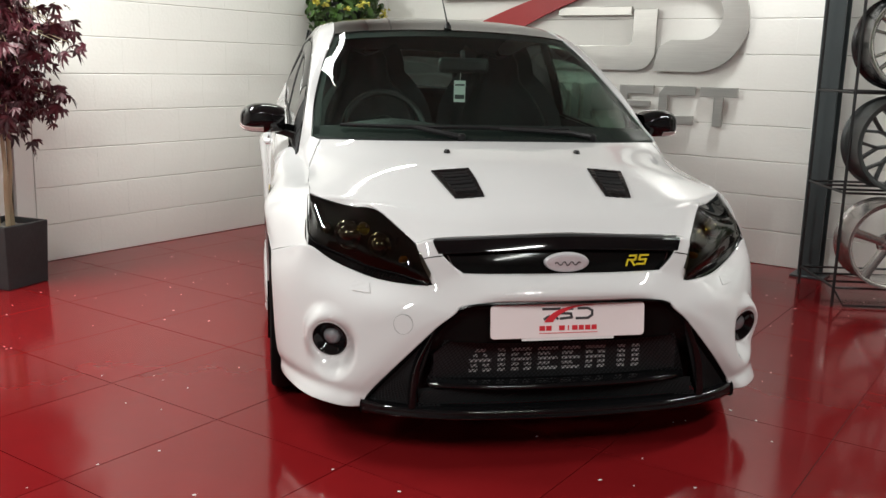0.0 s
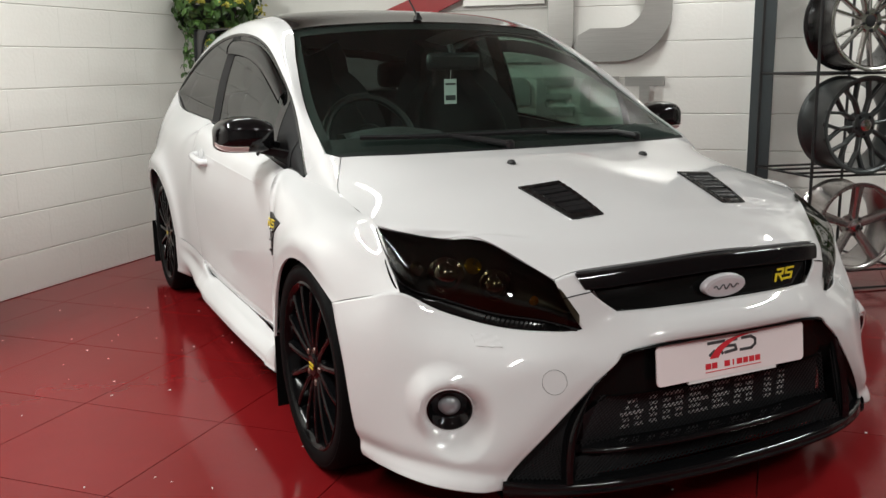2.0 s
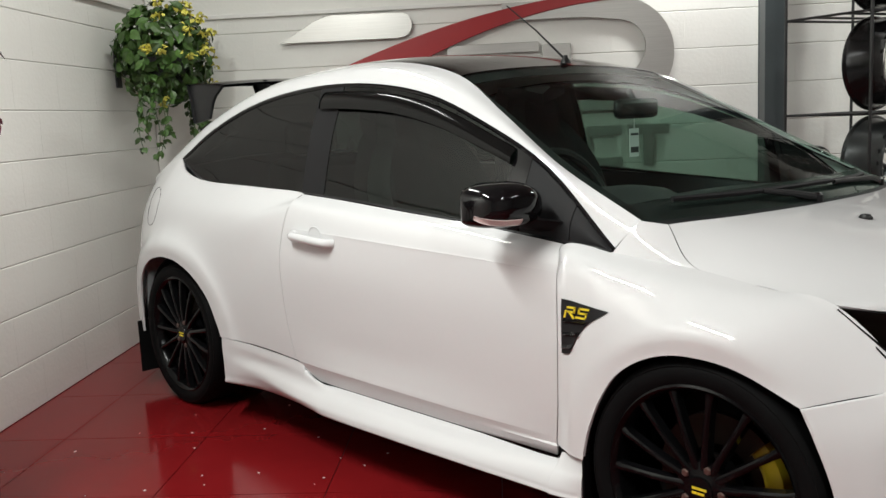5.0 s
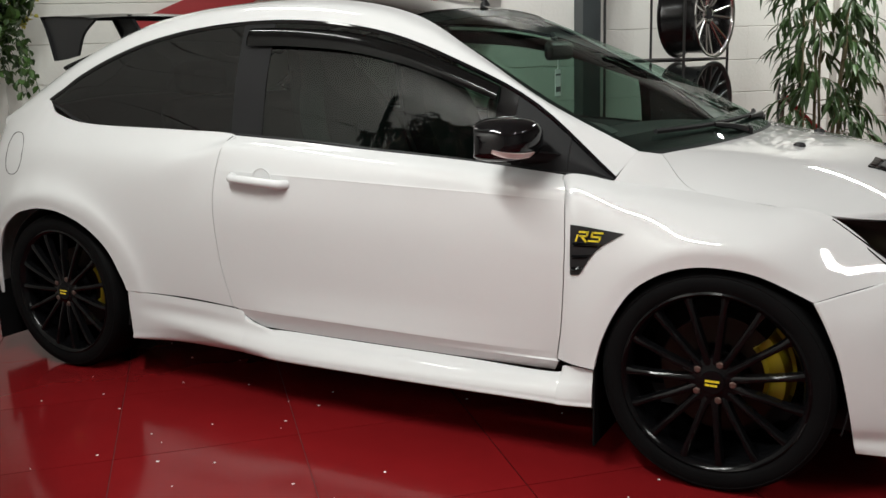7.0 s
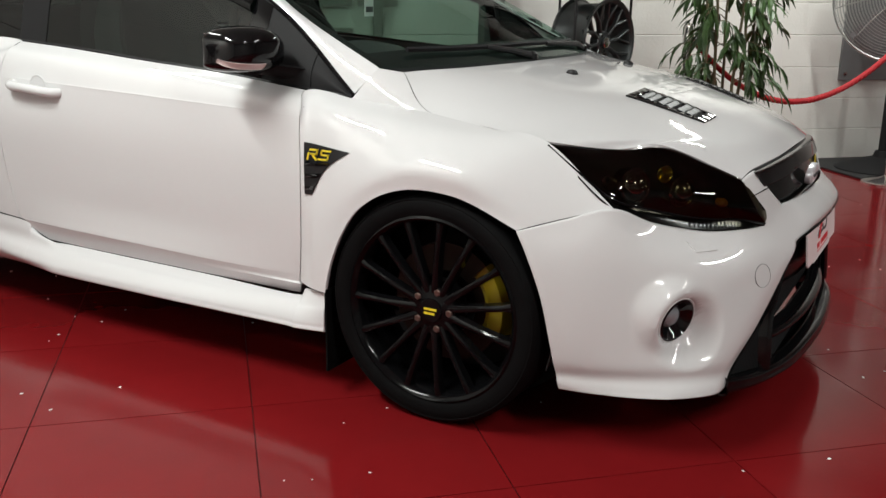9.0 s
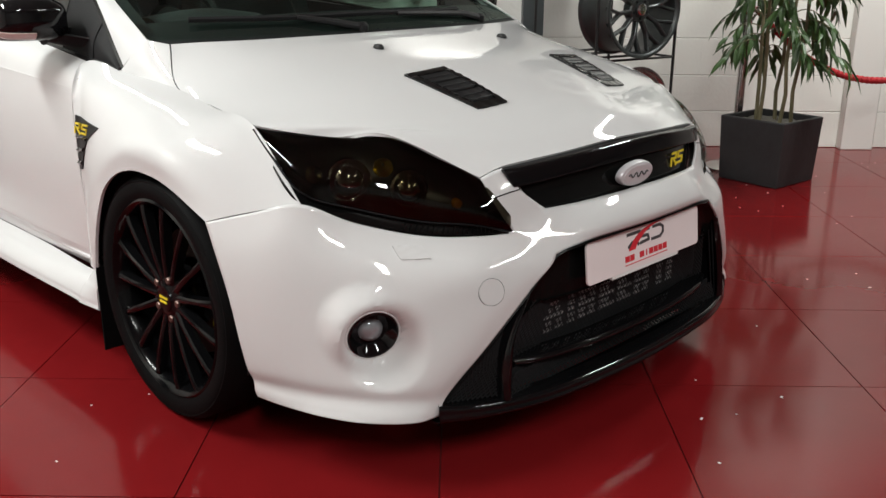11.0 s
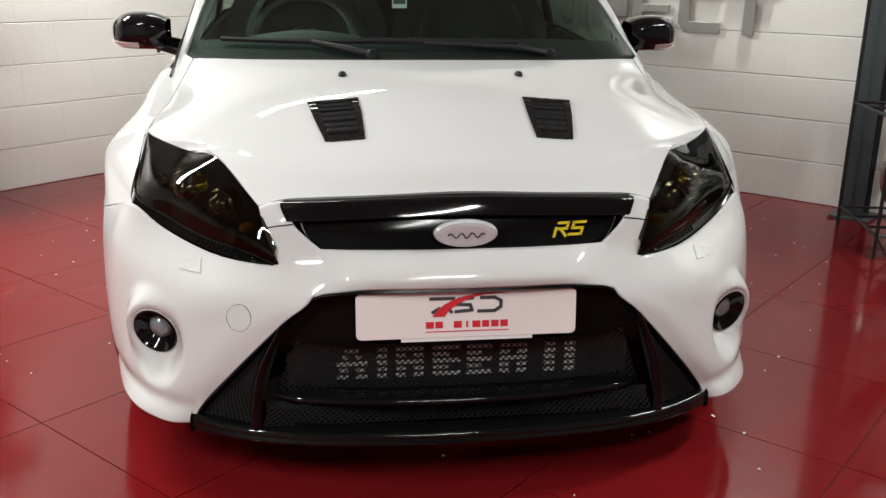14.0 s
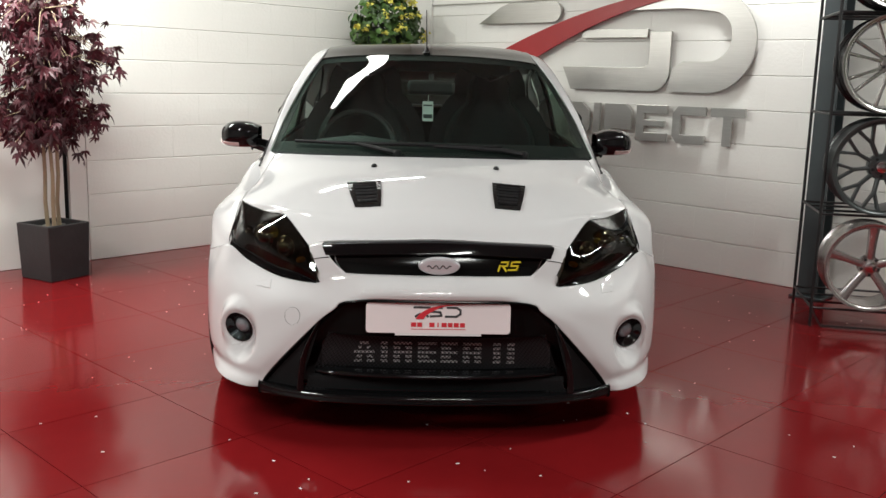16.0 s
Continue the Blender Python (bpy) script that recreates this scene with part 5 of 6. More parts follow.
# wheels
def car_wheel(side, y):
    """Black multi-spoke alloy wheel with tyre, disc and caliper; side -1 or 1."""
    w = thing("wheel", None)
    w.parent = car
    w["label"] = "black multi-spoke alloy wheel with low-profile tyre"
    m = pose(side * 0.79, y, 0.322, 0, 0, 0 if side > 0 else 180) @ pose(0, 0, 0, 0, 90, 0)
    part("tyre", turned(bmesh.new(), [(0.256, -0.110), (0.270, -0.117), (0.298, -0.119), (0.314, -0.110), (0.3215, -0.092), (0.322, 0.0), (0.3215, 0.092), (0.314, 0.110), (0.307, 0.1165), (0.304, 0.1155), (0.298, 0.119), (0.270, 0.117), (0.256, 0.108), (0.250, 0.0)], 72, m=m, closed=True), RUBBER, w)
    part("rim", turned(bmesh.new(), [(0.254, 0.104), (0.262, 0.112), (0.256, 0.1155), (0.248, 0.110), (0.240, 0.096), (0.232, 0.06), (0.222, -0.10), (0.240, -0.108), (0.252, -0.106)], 72, m=m, closed=True), WHEEL_BLACK, w)
    for k in range(15):
        bm = bmesh.new()
        a = 2 * math.pi * k / 15 + 0.1
        prof = []
        for r, h, wd in ((0.050, 0.098, 0.014), (0.10, 0.104, 0.0115), (0.17, 0.108, 0.0105), (0.225, 0.108, 0.0115), (0.250, 0.106, 0.017)):
            prof.append([(r, -wd, h - 0.026), (r, -wd * 0.75, h - 0.004), (r, -wd * 0.3, h), (r, wd * 0.3, h), (r, wd * 0.75, h - 0.004), (r, wd, h - 0.026)])
        vs = [[bm.verts.new(m @ pose(0, 0, 0, 0, 0, math.degrees(a)) @ Vector(p)) for p in row] for row in prof]
        for r0, r1 in zip(vs, vs[1:]):
            for j in range(5):
                bm.faces.new((r0[j], r0[j + 1], r1[j + 1], r1[j]))
            bm.faces.new((r0[5], r0[0], r1[0], r1[5]))
        part("spoke", bm, WHEEL_BLACK, w)
    hub = part("hub", turned(bmesh.new(), [(0.075, 0.03), (0.075, 0.082), (0.068, 0.094), (0.040, 0.098), (0.034, 0.100), (0.032, 0.104), (0.001, 0.105)], 40, m=m), WHEEL_BLACK, w)
    for k in range(5):
        a = 2 * math.pi * k / 5 + 0.3
        part("wheel_bolt", turned(bmesh.new(), [(0.0105, 0.088), (0.0105, 0.099), (0.008, 0.1015), (0.001, 0.1015)], 6, m=m @ Matrix.Translation((0.054 * math.cos(a), 0.054 * math.sin(a), 0))), COPPER, hub)
    b = bmesh.new()
    for x0, z0, ln in ((-0.018, 0.004, 0.016), (-0.004, 0.004, 0.014), (0.009, 0.004, 0.012), (-0.018, -0.008, 0.012), (-0.004, -0.008, 0.012), (0.009, -0.008, 0.006)):
        box(b, (ln, 0.006, 0.002), (x0 + ln / 2 - 0.002, z0, 0.1055))
    bmesh.ops.transform(b, matrix=m @ pose(0, 0, 0, 0, 0, 90), verts=b.verts)
    part("centre_mark", b, YELLOW_BADGE, hub, "yellow centre cap mark", smooth=False)
    part("brake_disc", turned(bmesh.new(), [(0.09, 0.012), (0.168, 0.012), (0.168, -0.012), (0.09, -0.012)], 56, m=m, closed=True), DISC, w)
    cal = bmesh.new()
    ang = np.linspace(radians(-16), radians(44), 18) * (1 if side > 0 else -1)
    rows = [[(r * math.cos(a), r * math.sin(a), h) for a in ang] for r, h in ((0.138, 0.020), (0.142, 0.036), (0.156, 0.044), (0.184, 0.041), (0.192, 0.020), (0.192, -0.03))]
    mm = m @ pose(0, 0, 0, 0, 0, 90 if side > 0 else -90)
    g = np.array([[tuple(mm @ pose(0, 0, 0, 0, 0, 180) @ Vector(p)) for p in row] for row in rows])
    if g[..., 2].mean() < 0.322:
        g[..., 2] = 0.644 - g[..., 2]
    part("brake_caliper", sheet(g, 0.012), YELLOW, w, "yellow brake caliper")
    return w


for y in (0.0, 2.64):
    for side in (-1, 1):
        car_wheel(side, y)

# cabin
def seat(x, y, name="front_seat"):
    s = thing(name, None)
    s.parent = car
    s["label"] = "dark bolstered sports seat"
    base = [[(x + sx, y + a, z) for sx, z in ((-0.26, 0.50), (-0.22, 0.56), (-0.12, 0.50), (0, 0.49), (0.12, 0.50), (0.22, 0.56), (0.26, 0.50))] for a in (-0.05, 0.2, 0.48)]
    part("seat_cushion", sheet(net(base, 25, 13), 0.12), SEAT_CLOTH, s)
    back = [[(x + sx * wf, y + a - bf, z) for sx, bf in ((-0.27, 0.0), (-0.23, 0.09), (-0.13, 0.0), (0, -0.015), (0.13, 0.0), (0.23, 0.09), (0.27, 0.0))] for a, z, wf in ((0.46, 0.52, 0.95), (0.52, 0.75, 1.0), (0.60, 0.95, 1.0), (0.66, 1.08, 0.75), (0.69, 1.15, 0.52), (0.71, 1.25, 0.46), (0.72, 1.30, 0.36))]
    part("seat_back", sheet(net(back, 25, 31), 0.09, flip=True), SEAT_CLOTH, s)
    return s


for sx in (-0.37, 0.37):
    seat(sx, 0.95)
rear = thing("rear_bench", None)
rear.parent = car
part("bench_back", boxes(((1.2, 0.14, 0.58), (0, 2.25, 0.80))), SEAT_CLOTH, rear, bevel=0.05)
for sx in (-0.38, 0.38):
    part("rear_headrest", boxes(((0.25, 0.10, 0.14), (sx, 2.27, 1.17))), SEAT_CLOTH, rear, bevel=0.04)
dash = [
    [(0, 0.12, 0.925), (0.35, 0.14, 0.922), (0.60, 0.24, 0.915), (0.72, 0.32, 0.905)],
    [(0, 0.40, 0.950), (0.35, 0.42, 0.945), (0.60, 0.46, 0.93), (0.73, 0.48, 0.91)],
    [(0, 0.64, 0.935), (0.35, 0.64, 0.93), (0.60, 0.62, 0.91), (0.74, 0.60, 0.89)],
    [(0, 0.70, 0.86), (0.35, 0.70, 0.86), (0.60, 0.68, 0.85), (0.74, 0.66, 0.83)],
    [(0, 0.64, 0.60), (0.35, 0.62, 0.62), (0.60, 0.60, 0.62), (0.74, 0.60, 0.62)],
]
dashboard = part("dashboard", sheet(net(whole(dash), 41, 29), 0.01), DASH, car, "dark grey dashboard")
part("instrument_hood", sheet(net([[(-0.56, 0.50, 0.945), (-0.36, 0.48, 0.955), (-0.17, 0.50, 0.945)], [(-0.56, 0.58, 0.975), (-0.36, 0.57, 0.995), (-0.17, 0.58, 0.975)], [(-0.55, 0.68, 0.97), (-0.36, 0.68, 0.99), (-0.18, 0.68, 0.97)]], 17, 13), 0.02), DASH, dashboard)
m = pose(-0.37, 0.80, 0.93, 68, 0, 0)
wheel_ob = part("steering_wheel", tube(bmesh.new(), [m @ Vector((0.185 * math.cos(a), 0.185 * math.sin(a), 0)) for a in (2 * math.pi * k / 40 for k in range(41))], 0.017, 8, caps=False), SATIN_BLACK, car, "black leather steering wheel")
bm = turned(bmesh.new(), [(0.07, -0.04), (0.075, 0.0), (0.06, 0.02), (0.001, 0.025)], 24, m=m)
part("wheel_boss", bm, SATIN_BLACK, wheel_ob)
bm = bmesh.new()
for a in (0, 180, 270):
    box(bm, (0.14, 0.035, 0.015), (0.115, 0, 0), m @ pose(0, 0, 0, 0, 0, a))
part("wheel_spokes", bm, SATIN_BLACK, wheel_ob)
for mi, sg in BOTH:
    card = [[(0.77, 0.45, 0.88), (0.775, 1.1, 0.93), (0.77, 1.75, 0.96), (0.755, 2.4, 0.98)], [(0.73, 0.45, 0.70), (0.73, 1.1, 0.72), (0.73, 1.75, 0.72), (0.70, 2.4, 0.72)], [(0.74, 0.45, 0.25), (0.74, 1.1, 0.25), (0.74, 1.75, 0.25), (0.70, 2.4, 0.25)]]
    part("door_card", sheet(net(card, 17, 9), 0.01, mirror=mi), DASH, car)
liner = [[(x, y, z - 0.03) for x, y, z in row] for row in roof]
part("headlining", sheet(net(whole(liner), 25, 17), 0.004), DASH, car)
glassm = part("rear_view_mirror", boxes(((0.24, 0.035, 0.07), (0.0, 0.80, 1.235))), SATIN_BLACK, car, bevel=0.02)
part("mirror_stem", tube(bmesh.new(), [(0, 0.80, 1.24), (0, 0.83, 1.30)], 0.012, 8), SATIN_BLACK, glassm)
tag = part("hanging_tag", boxes(((0.055, 0.002, 0.10), (-0.015, 0.80, 1.115))), PAPER, car, "white paper tag hanging under the mirror", bevel=0.0)
part("tag_print", boxes(((0.045, 0.003, 0.008), (-0.015, 0.799, 1.145)), ((0.045, 0.003, 0.02), (-0.015, 0.799, 1.09))), GREY_PRINT, tag, smooth=False)
part("tag_string", tube(bmesh.new(), [(-0.015, 0.80, 1.165), (-0.01, 0.80, 1.22)], 0.0015, 4), PAPER, tag)

# ---- things round the car ----
rng = random.Random(7)


def at(lx, ly, z=0.0, rz=0.0):
    return ROOM @ pose(lx, ly, z, 0, 0, rz)


# ceiling battens
for lx, ly, watts in TUBES:
    b = thing("ceiling_light", at(lx, ly, CEILING, 90), "white fluorescent batten on the ceiling", "ceiling light", "ceiling battens")
    part("housing", boxes(((1.72, 0.09, 0.05), (0, 0, -0.03)), ((1.70, 0.05, 0.035), (0, 0, -0.07))), BATTEN, b, bevel=0.008)
    for e in (-0.84, 0.84):
        part("end_cap", boxes(((0.03, 0.09, 0.07), (e, 0, -0.075))), BATTEN, b, bevel=0.006)
b = thing("wall_spotlight", at(3.42, -0.55, CEILING), "small white ceiling spotlight aimed at the wall", "spotlight")
part("housing", turned(bmesh.new(), [(0.04, -0.15), (0.045, -0.14), (0.045, -0.04), (0.02, -0.03), (0.02, 0.0)], 24), BATTEN, b)

# steel column
col = thing("steel_column", at(3.775, -0.15), "dark grey painted steel column before the wall", "column")
part("shaft", boxes(((0.122, 0.012, CEILING), (0, -0.066, CEILING / 2)), ((0.122, 0.012, CEILING), (0, 0.066, CEILING / 2)), ((0.012, 0.12, CEILING), (0, 0, CEILING / 2)), ((0.008, 0.12, CEILING), (-0.054, 0, CEILING / 2))), STEEL_COL, col, bevel=0.002)
part("base_plate", boxes(((0.20, 0.20, 0.014), (0, 0, 0.007))), STEEL_COL, col, bevel=0.002)

# wall sign: brushed logo plates, red swoosh and a row of letter-sized plates
def sign_plate(name, outline, material, parent, depth=0.02, off=0.045, label=""):
    bm = bmesh.new()
    slab(bm, outline, depth, pose(0, -off, 0))
    return part(name, bm, material, parent, label, smooth=False, bevel=0.003)


def arc(cx, cz, r, a0, a1, n=18):
    return [(cx + r * math.cos(radians(a)), cz + r * math.sin(radians(a))) for a in np.linspace(a0, a1, n)]


def ring_plate(name, outer, inner, parent, label=""):
    """A plate with an opening: two outlines of equal length bridged."""
    bm = bmesh.new()
    n = len(outer)
    vs = [[bm.verts.new((x, y, z)) for x, z in o] for o, y in ((outer, -0.05), (inner, -0.05), (inner, -0.03), (outer, -0.03))]
    for a, b in ((0, 1), (1, 2), (2, 3), (3, 0)):
        for k in range(n - 1):
            bm.faces.new((vs[a][k], vs[a][k + 1], vs[b][k + 1], vs[b][k]))
    for k in (0, n - 1):
        bm.faces.new([row[k] for row in vs])
    return part(name, bm, BRUSHED, parent, label, smooth=False)


sign = thing("wall_sign", ROOM, "large brushed steel logo with a red swoosh on the wall", "sign")
OUT = [(2.20, 1.895), (2.50, 1.895), (2.70, 1.895)] + arc(2.895, 1.562, 0.333, 90, -90, 22) + [(2.66, 1.229), (2.40, 1.229), (2.34, 1.26), (2.66, 1.40), (2.66, 1.42)]
INN = [(2.22, 1.79), (2.50, 1.79), (2.70, 1.79)] + arc(2.895, 1.602, 0.165, 90, -90, 22) + [(2.72, 1.437), (2.70, 1.437), (2.69, 1.437), (2.675, 1.437), (2.67, 1.437)]
ring_plate("bow_plate", OUT[:25] + [(2.70, 1.229), (2.60, 1.229)], INN[:25] + [(2.72, 1.437), (2.64, 1.395)], sign)
sign_plate("hook_plate", [(1.78, 1.229)] + arc(2.47, 1.37, 0.141, -90, 0, 10) + [(2.611, 1.64), (2.44, 1.64), (2.44, 1.42), (2.40, 1.395), (1.70, 1.395)], BRUSHED, sign)
sign_plate("bridge_plate", [(1.86, 1.60), (2.42, 1.60), (2.42, 1.66), (1.86, 1.66)], BRUSHED, sign, off=0.038)
sign_plate("wing_plate", [(0.83, 1.722), (1.58, 1.722)] + arc(1.58, 1.80, 0.075, -90, 90, 10) + [(1.15, 1.878), (1.06, 1.85)], BRUSHED, sign, off=0.04)
up = [(0.90 + 1.95 * f, 1.28 + 0.635 * math.sin(radians(8 + 76 * f)) ** 0.85) for f in np.linspace(0, 1, 22)]
dn = [(1.22 + 1.66 * f, 1.26 + 0.625 * math.sin(radians(6 + 80 * f)) ** 0.95) for f in np.linspace(1, 0, 22)]
sign_plate("swoosh", [(x, z + 0.02) for x, z in up] + dn, SIGN_RED, sign, off=0.062, label="red curved swoosh")
LETTERS = [(1.72, 1.96, "d"), (2.00, 2.06, "i"), (2.10, 2.33, "r"), (2.37, 2.62, "e"), (2.66, 2.91, "c"), (2.945, 3.195, "t")]
Z0, Z1, S = 0.880, 1.135, 0.062
for x0, x1, kind in LETTERS:
    w = x1 - x0
    if kind == "d":
        pts = [(x0, Z0), (x1 - 0.06, Z0), (x1, Z0 + 0.06), (x1, Z1 - 0.06), (x1 - 0.06, Z1), (x0, Z1)]
    elif kind == "i":
        pts = [(x0, Z0), (x1, Z0), (x1, Z1), (x0, Z1)]
    elif kind == "r":
        pts = [(x0, Z0), (x0 + S, Z0), (x0 + S, Z0 + 0.07), (x1, Z0 + 0.07), (x1, Z1 - 0.05), (x1 - 0.05, Z1), (x0, Z1)]
    elif kind == "e":
        pts = [(x0, Z0), (x1, Z0), (x1, Z0 + S), (x0 + S, Z0 + S), (x0 + S, Z0 + 0.105), (x1 - 0.02, Z0 + 0.105), (x1 - 0.02, Z0 + 0.150), (x0 + S, Z0 + 0.150), (x0 + S, Z1 - S), (x1, Z1 - S), (x1, Z1), (x0, Z1)]
    elif kind == "c":
        pts = [(x0 + 0.04, Z0), (x1, Z0), (x1, Z0 + S), (x0 + S, Z0 + S), (x0 + S, Z1 - S), (x1, Z1 - S), (x1, Z1), (x0 + 0.04, Z1), (x0, Z1 - 0.05), (x0, Z0 + 0.05)]
    else:
        m0 = (x0 + x1) / 2 - S / 2
        pts = [(m0, Z0), (m0 + S, Z0), (m0 + S, Z1 - S), (x1, Z1 - S), (x1, Z1), (x0, Z1), (x0, Z1 - S), (m0, Z1 - S)]
    sign_plate("sign_block", pts, BRUSHED, sign)

# wheel rack with display wheels
RACK = at(4.06, -0.87, 0, 32)
rack = thing("wheel_rack", RACK, "black wire display rack holding alloy wheels", "rack")
RW, RD = 0.56, 0.54
for x, y in ((0, 0), (RW, 0), (0, RD), (RW, RD)):
    part("rack_leg", tube(bmesh.new(), [(x, y, 0), (x, y, 2.25)], 0.0085, 8), WIRE, rack)
SHELVES = (0.105, 0.622, 1.150, 1.672, 2.2)
for z in SHELVES:
    for a, b in (((0, 0), (RW, 0)), ((RW, 0), (RW, RD)), ((RW, RD), (0, RD)), ((0, RD), (0, 0)), ((0, 0.16), (RW, 0.16)), ((0, 0.36), (RW, 0.36))):
        part("shelf_bar", tube(bmesh.new(), [(*a, z), (*b, z)], 0.007, 6), WIRE, rack)
part("rack_foot", tube(bmesh.new(), [(0, 0, 0.10), (0.05, -0.02, 0.012), (RW - 0.05, -0.02, 0.012), (RW, 0, 0.10)], 0.006, 6), WIRE, rack)


def spoke(rows, turn, face, w):
    """A tapered bar from hub to rim; rows of radius, height, half-width, depth."""
    bm, vs = bmesh.new(), []
    for r, h, wd, dp in rows:
        ring = [(r, -wd, h - dp), (r, -wd * 0.85, h - 0.004), (r, -wd * 0.4, h), (r, wd * 0.4, h), (r, wd * 0.85, h - 0.004), (r, wd, h - dp)]
        vs.append([bm.verts.new(turn @ Vector(p)) for p in ring])
    for a, b in zip(vs, vs[1:]):
        for j in range(6):
            bm.faces.new((a[j], a[(j + 1) % 6], b[(j + 1) % 6], b[j]))
    part("spoke", bm, face, w)


def show_wheel(z, style, face, barrel, label, turn=0.0, size=1.0):
    m = RACK @ pose(0.275, 0.19, z, 0, 0, 0) @ pose(0, 0, 0, 90, 0, 0) @ Matrix.Scale(size, 4)
    w = thing("alloy_wheel", m, label, "wheel", "display wheels on the rack")
    part("barrel", turned(bmesh.new(), [(0.251, 0.232), (0.254, 0.240), (0.246, 0.243), (0.236, 0.232), (0.228, 0.20), (0.222, 0.05), (0.236, 0.012), (0.252, 0.004), (0.252, -0.004), (0.244, -0.006), (0.228, 0.006), (0.214, 0.05), (0.219, 0.20), (0.227, 0.232)], 56, closed=True), barrel, w)
    part("rim_lip", turned(bmesh.new(), [(0.243, 0.238), (0.2545, 0.2415), (0.2535, 0.2475), (0.244, 0.2465), (0.232, 0.238), (0.226, 0.222), (0.232, 0.222)], 56, closed=True), face, w)
    if style == "five":
        for k in range(5):
            spoke([(0.035, 0.205, 0.026, 0.03), (0.10, 0.215, 0.024, 0.035), (0.18, 0.226, 0.027, 0.035), (0.236, 0.236, 0.033, 0.03)], pose(0, 0, 0, 0, 0, 72 * k + 90 + turn), face, w)
        hub = [(0.062, 0.15), (0.062, 0.195), (0.055, 0.205), (0.034, 0.207), (0.033, 0.214), (0.001, 0.216)]
    elif style == "mesh":
        for k in range(10):
            a = 36 * k + turn
            spoke([(0.05, 0.205, 0.011, 0.03), (0.115, 0.212, 0.010, 0.03), (0.14, 0.215, 0.011, 0.03)], pose(0, 0, 0, 0, 0, a), face, w)
            for d in (-1, 1):
                t = pose(0, 0, 0, 0, 0, a) @ Matrix.Translation((0.135, 0, 0)) @ pose(0, 0, 0, 0, 0, d * 24) @ Matrix.Translation((-0.135, 0, 0))
                spoke([(0.130, 0.214, 0.009, 0.03), (0.19, 0.224, 0.008, 0.03), (0.243, 0.236, 0.010, 0.03)], t, face, w)
        hub = [(0.068, 0.15), (0.068, 0.20), (0.060, 0.208), (0.037, 0.209), (0.036, 0.218), (0.001, 0.220)]
    else:
        for k in range(7):
            for d in (-1, 1):
                spoke([(0.045, 0.200, 0.010, 0.03), (0.13, 0.214, 0.008, 0.03), (0.236, 0.236, 0.009, 0.028)], pose(0, 0, 0, 0, 0, 360 / 7 * k + turn + d * 9), face, w)
        hub = [(0.062, 0.15), (0.062, 0.195), (0.055, 0.202), (0.036, 0.203), (0.035, 0.196), (0.001, 0.195)]
    hb = part("hub", turned(bmesh.new(), hub, 36), face, w)
    part("centre_cap", turned(bmesh.new(), [(0.030, hub[-1][1] - 0.004), (0.030, hub[-1][1] + 0.003), (0.024, hub[-1][1] + 0.006), (0.001, hub[-1][1] + 0.006)], 28), MATT_BLACK if style == "v" else CHROME, hb)
    for k in range(5):
        part("bolt_hole", turned(bmesh.new(), [(0.008, 0.19), (0.008, 0.2095), (0.001, 0.2095)], 12, m=pose(0, 0, 0, 0, 0, 72 * k + 54) @ Matrix.Translation((0.048, 0, 0))), MATT_BLACK, hb)
    return w


show_wheel(0.350, "five", ALLOY_SILVER, ALLOY_SILVER, "silver five-spoke alloy wheel on the lowest shelf", size=0.93)
show_wheel(0.885, "mesh", ALLOY_GREY, ALLOY_GREY, "gunmetal mesh-spoke alloy wheel on a wire shelf", 8)
show_wheel(1.413, "v", ALLOY_HYPER, BARREL_DARK, "bright silver split-spoke alloy wheel on a wire shelf", 4)
show_wheel(1.935, "mesh", ALLOY_SILVER, BARREL_DARK, "silver mesh-spoke alloy wheel on the top shelf", 20)


# plants
def leaf(bm, m, length, width, fold=0.15, droop=0.2):
    """A pointed blade of six triangles, folded along its rib and drooping."""
    rows = ((0.0, 0.12), (0.3, 0.85), (0.62, 0.9), (1.0, 0.0))
    mids, lft, rgt = [], [], []
    for f, wf in rows:
        z = -droop * length * f * f
        mids.append(bm.verts.new(m @ Vector((0, f * length, z))))
        if wf:
            lft.append(bm.verts.new(m @ Vector((-width / 2 * wf, f * length, z + fold * width * wf))))
            rgt.append(bm.verts.new(m @ Vector((width / 2 * wf, f * length, z + fold * width * wf))))
    for i in range(2):
        bm.faces.new((mids[i], mids[i + 1], lft[i + 1], lft[i]))
        bm.faces.new((mids[i + 1], mids[i], rgt[i], rgt[i + 1]))
    bm.faces.new((mids[2], mids[3], lft[2]))
    bm.faces.new((mids[3], mids[2], rgt[2]))


def planter(name_label, m, size, height):
    pot = thing("plant_pot", m, name_label, "plant pot")
    h, t = size / 2, 0.022
    bm = bmesh.new()
    o = [(-1, -1), (1, -1), (1, 1), (-1, 1)]
    rings = [[bm.verts.new((x * r, y * r, z)) for x, y in o] for r, z in ((h * 0.93, 0), (h, height), (h - t, height), (h - t, height - 0.05))]
    for a, b in zip(rings, rings[1:]):
        for k in range(4):
            bm.faces.new((a[k], a[(k + 1) % 4], b[(k + 1) % 4], b[k]))
    bm.faces.new(rings[0][::-1])
    part("pot_body", bm, STONE_POT, pot, smooth=False, bevel=0.006)
    bm = bmesh.new()
    bmesh.ops.create_grid(bm, x_segments=14, y_segments=14, size=h - t - 0.001)
    for v in bm.verts:
        v.co.z = height - 0.035 + rng.uniform(-0.006, 0.008)
    part("pebbles", bm, SOIL, pot)
    return pot


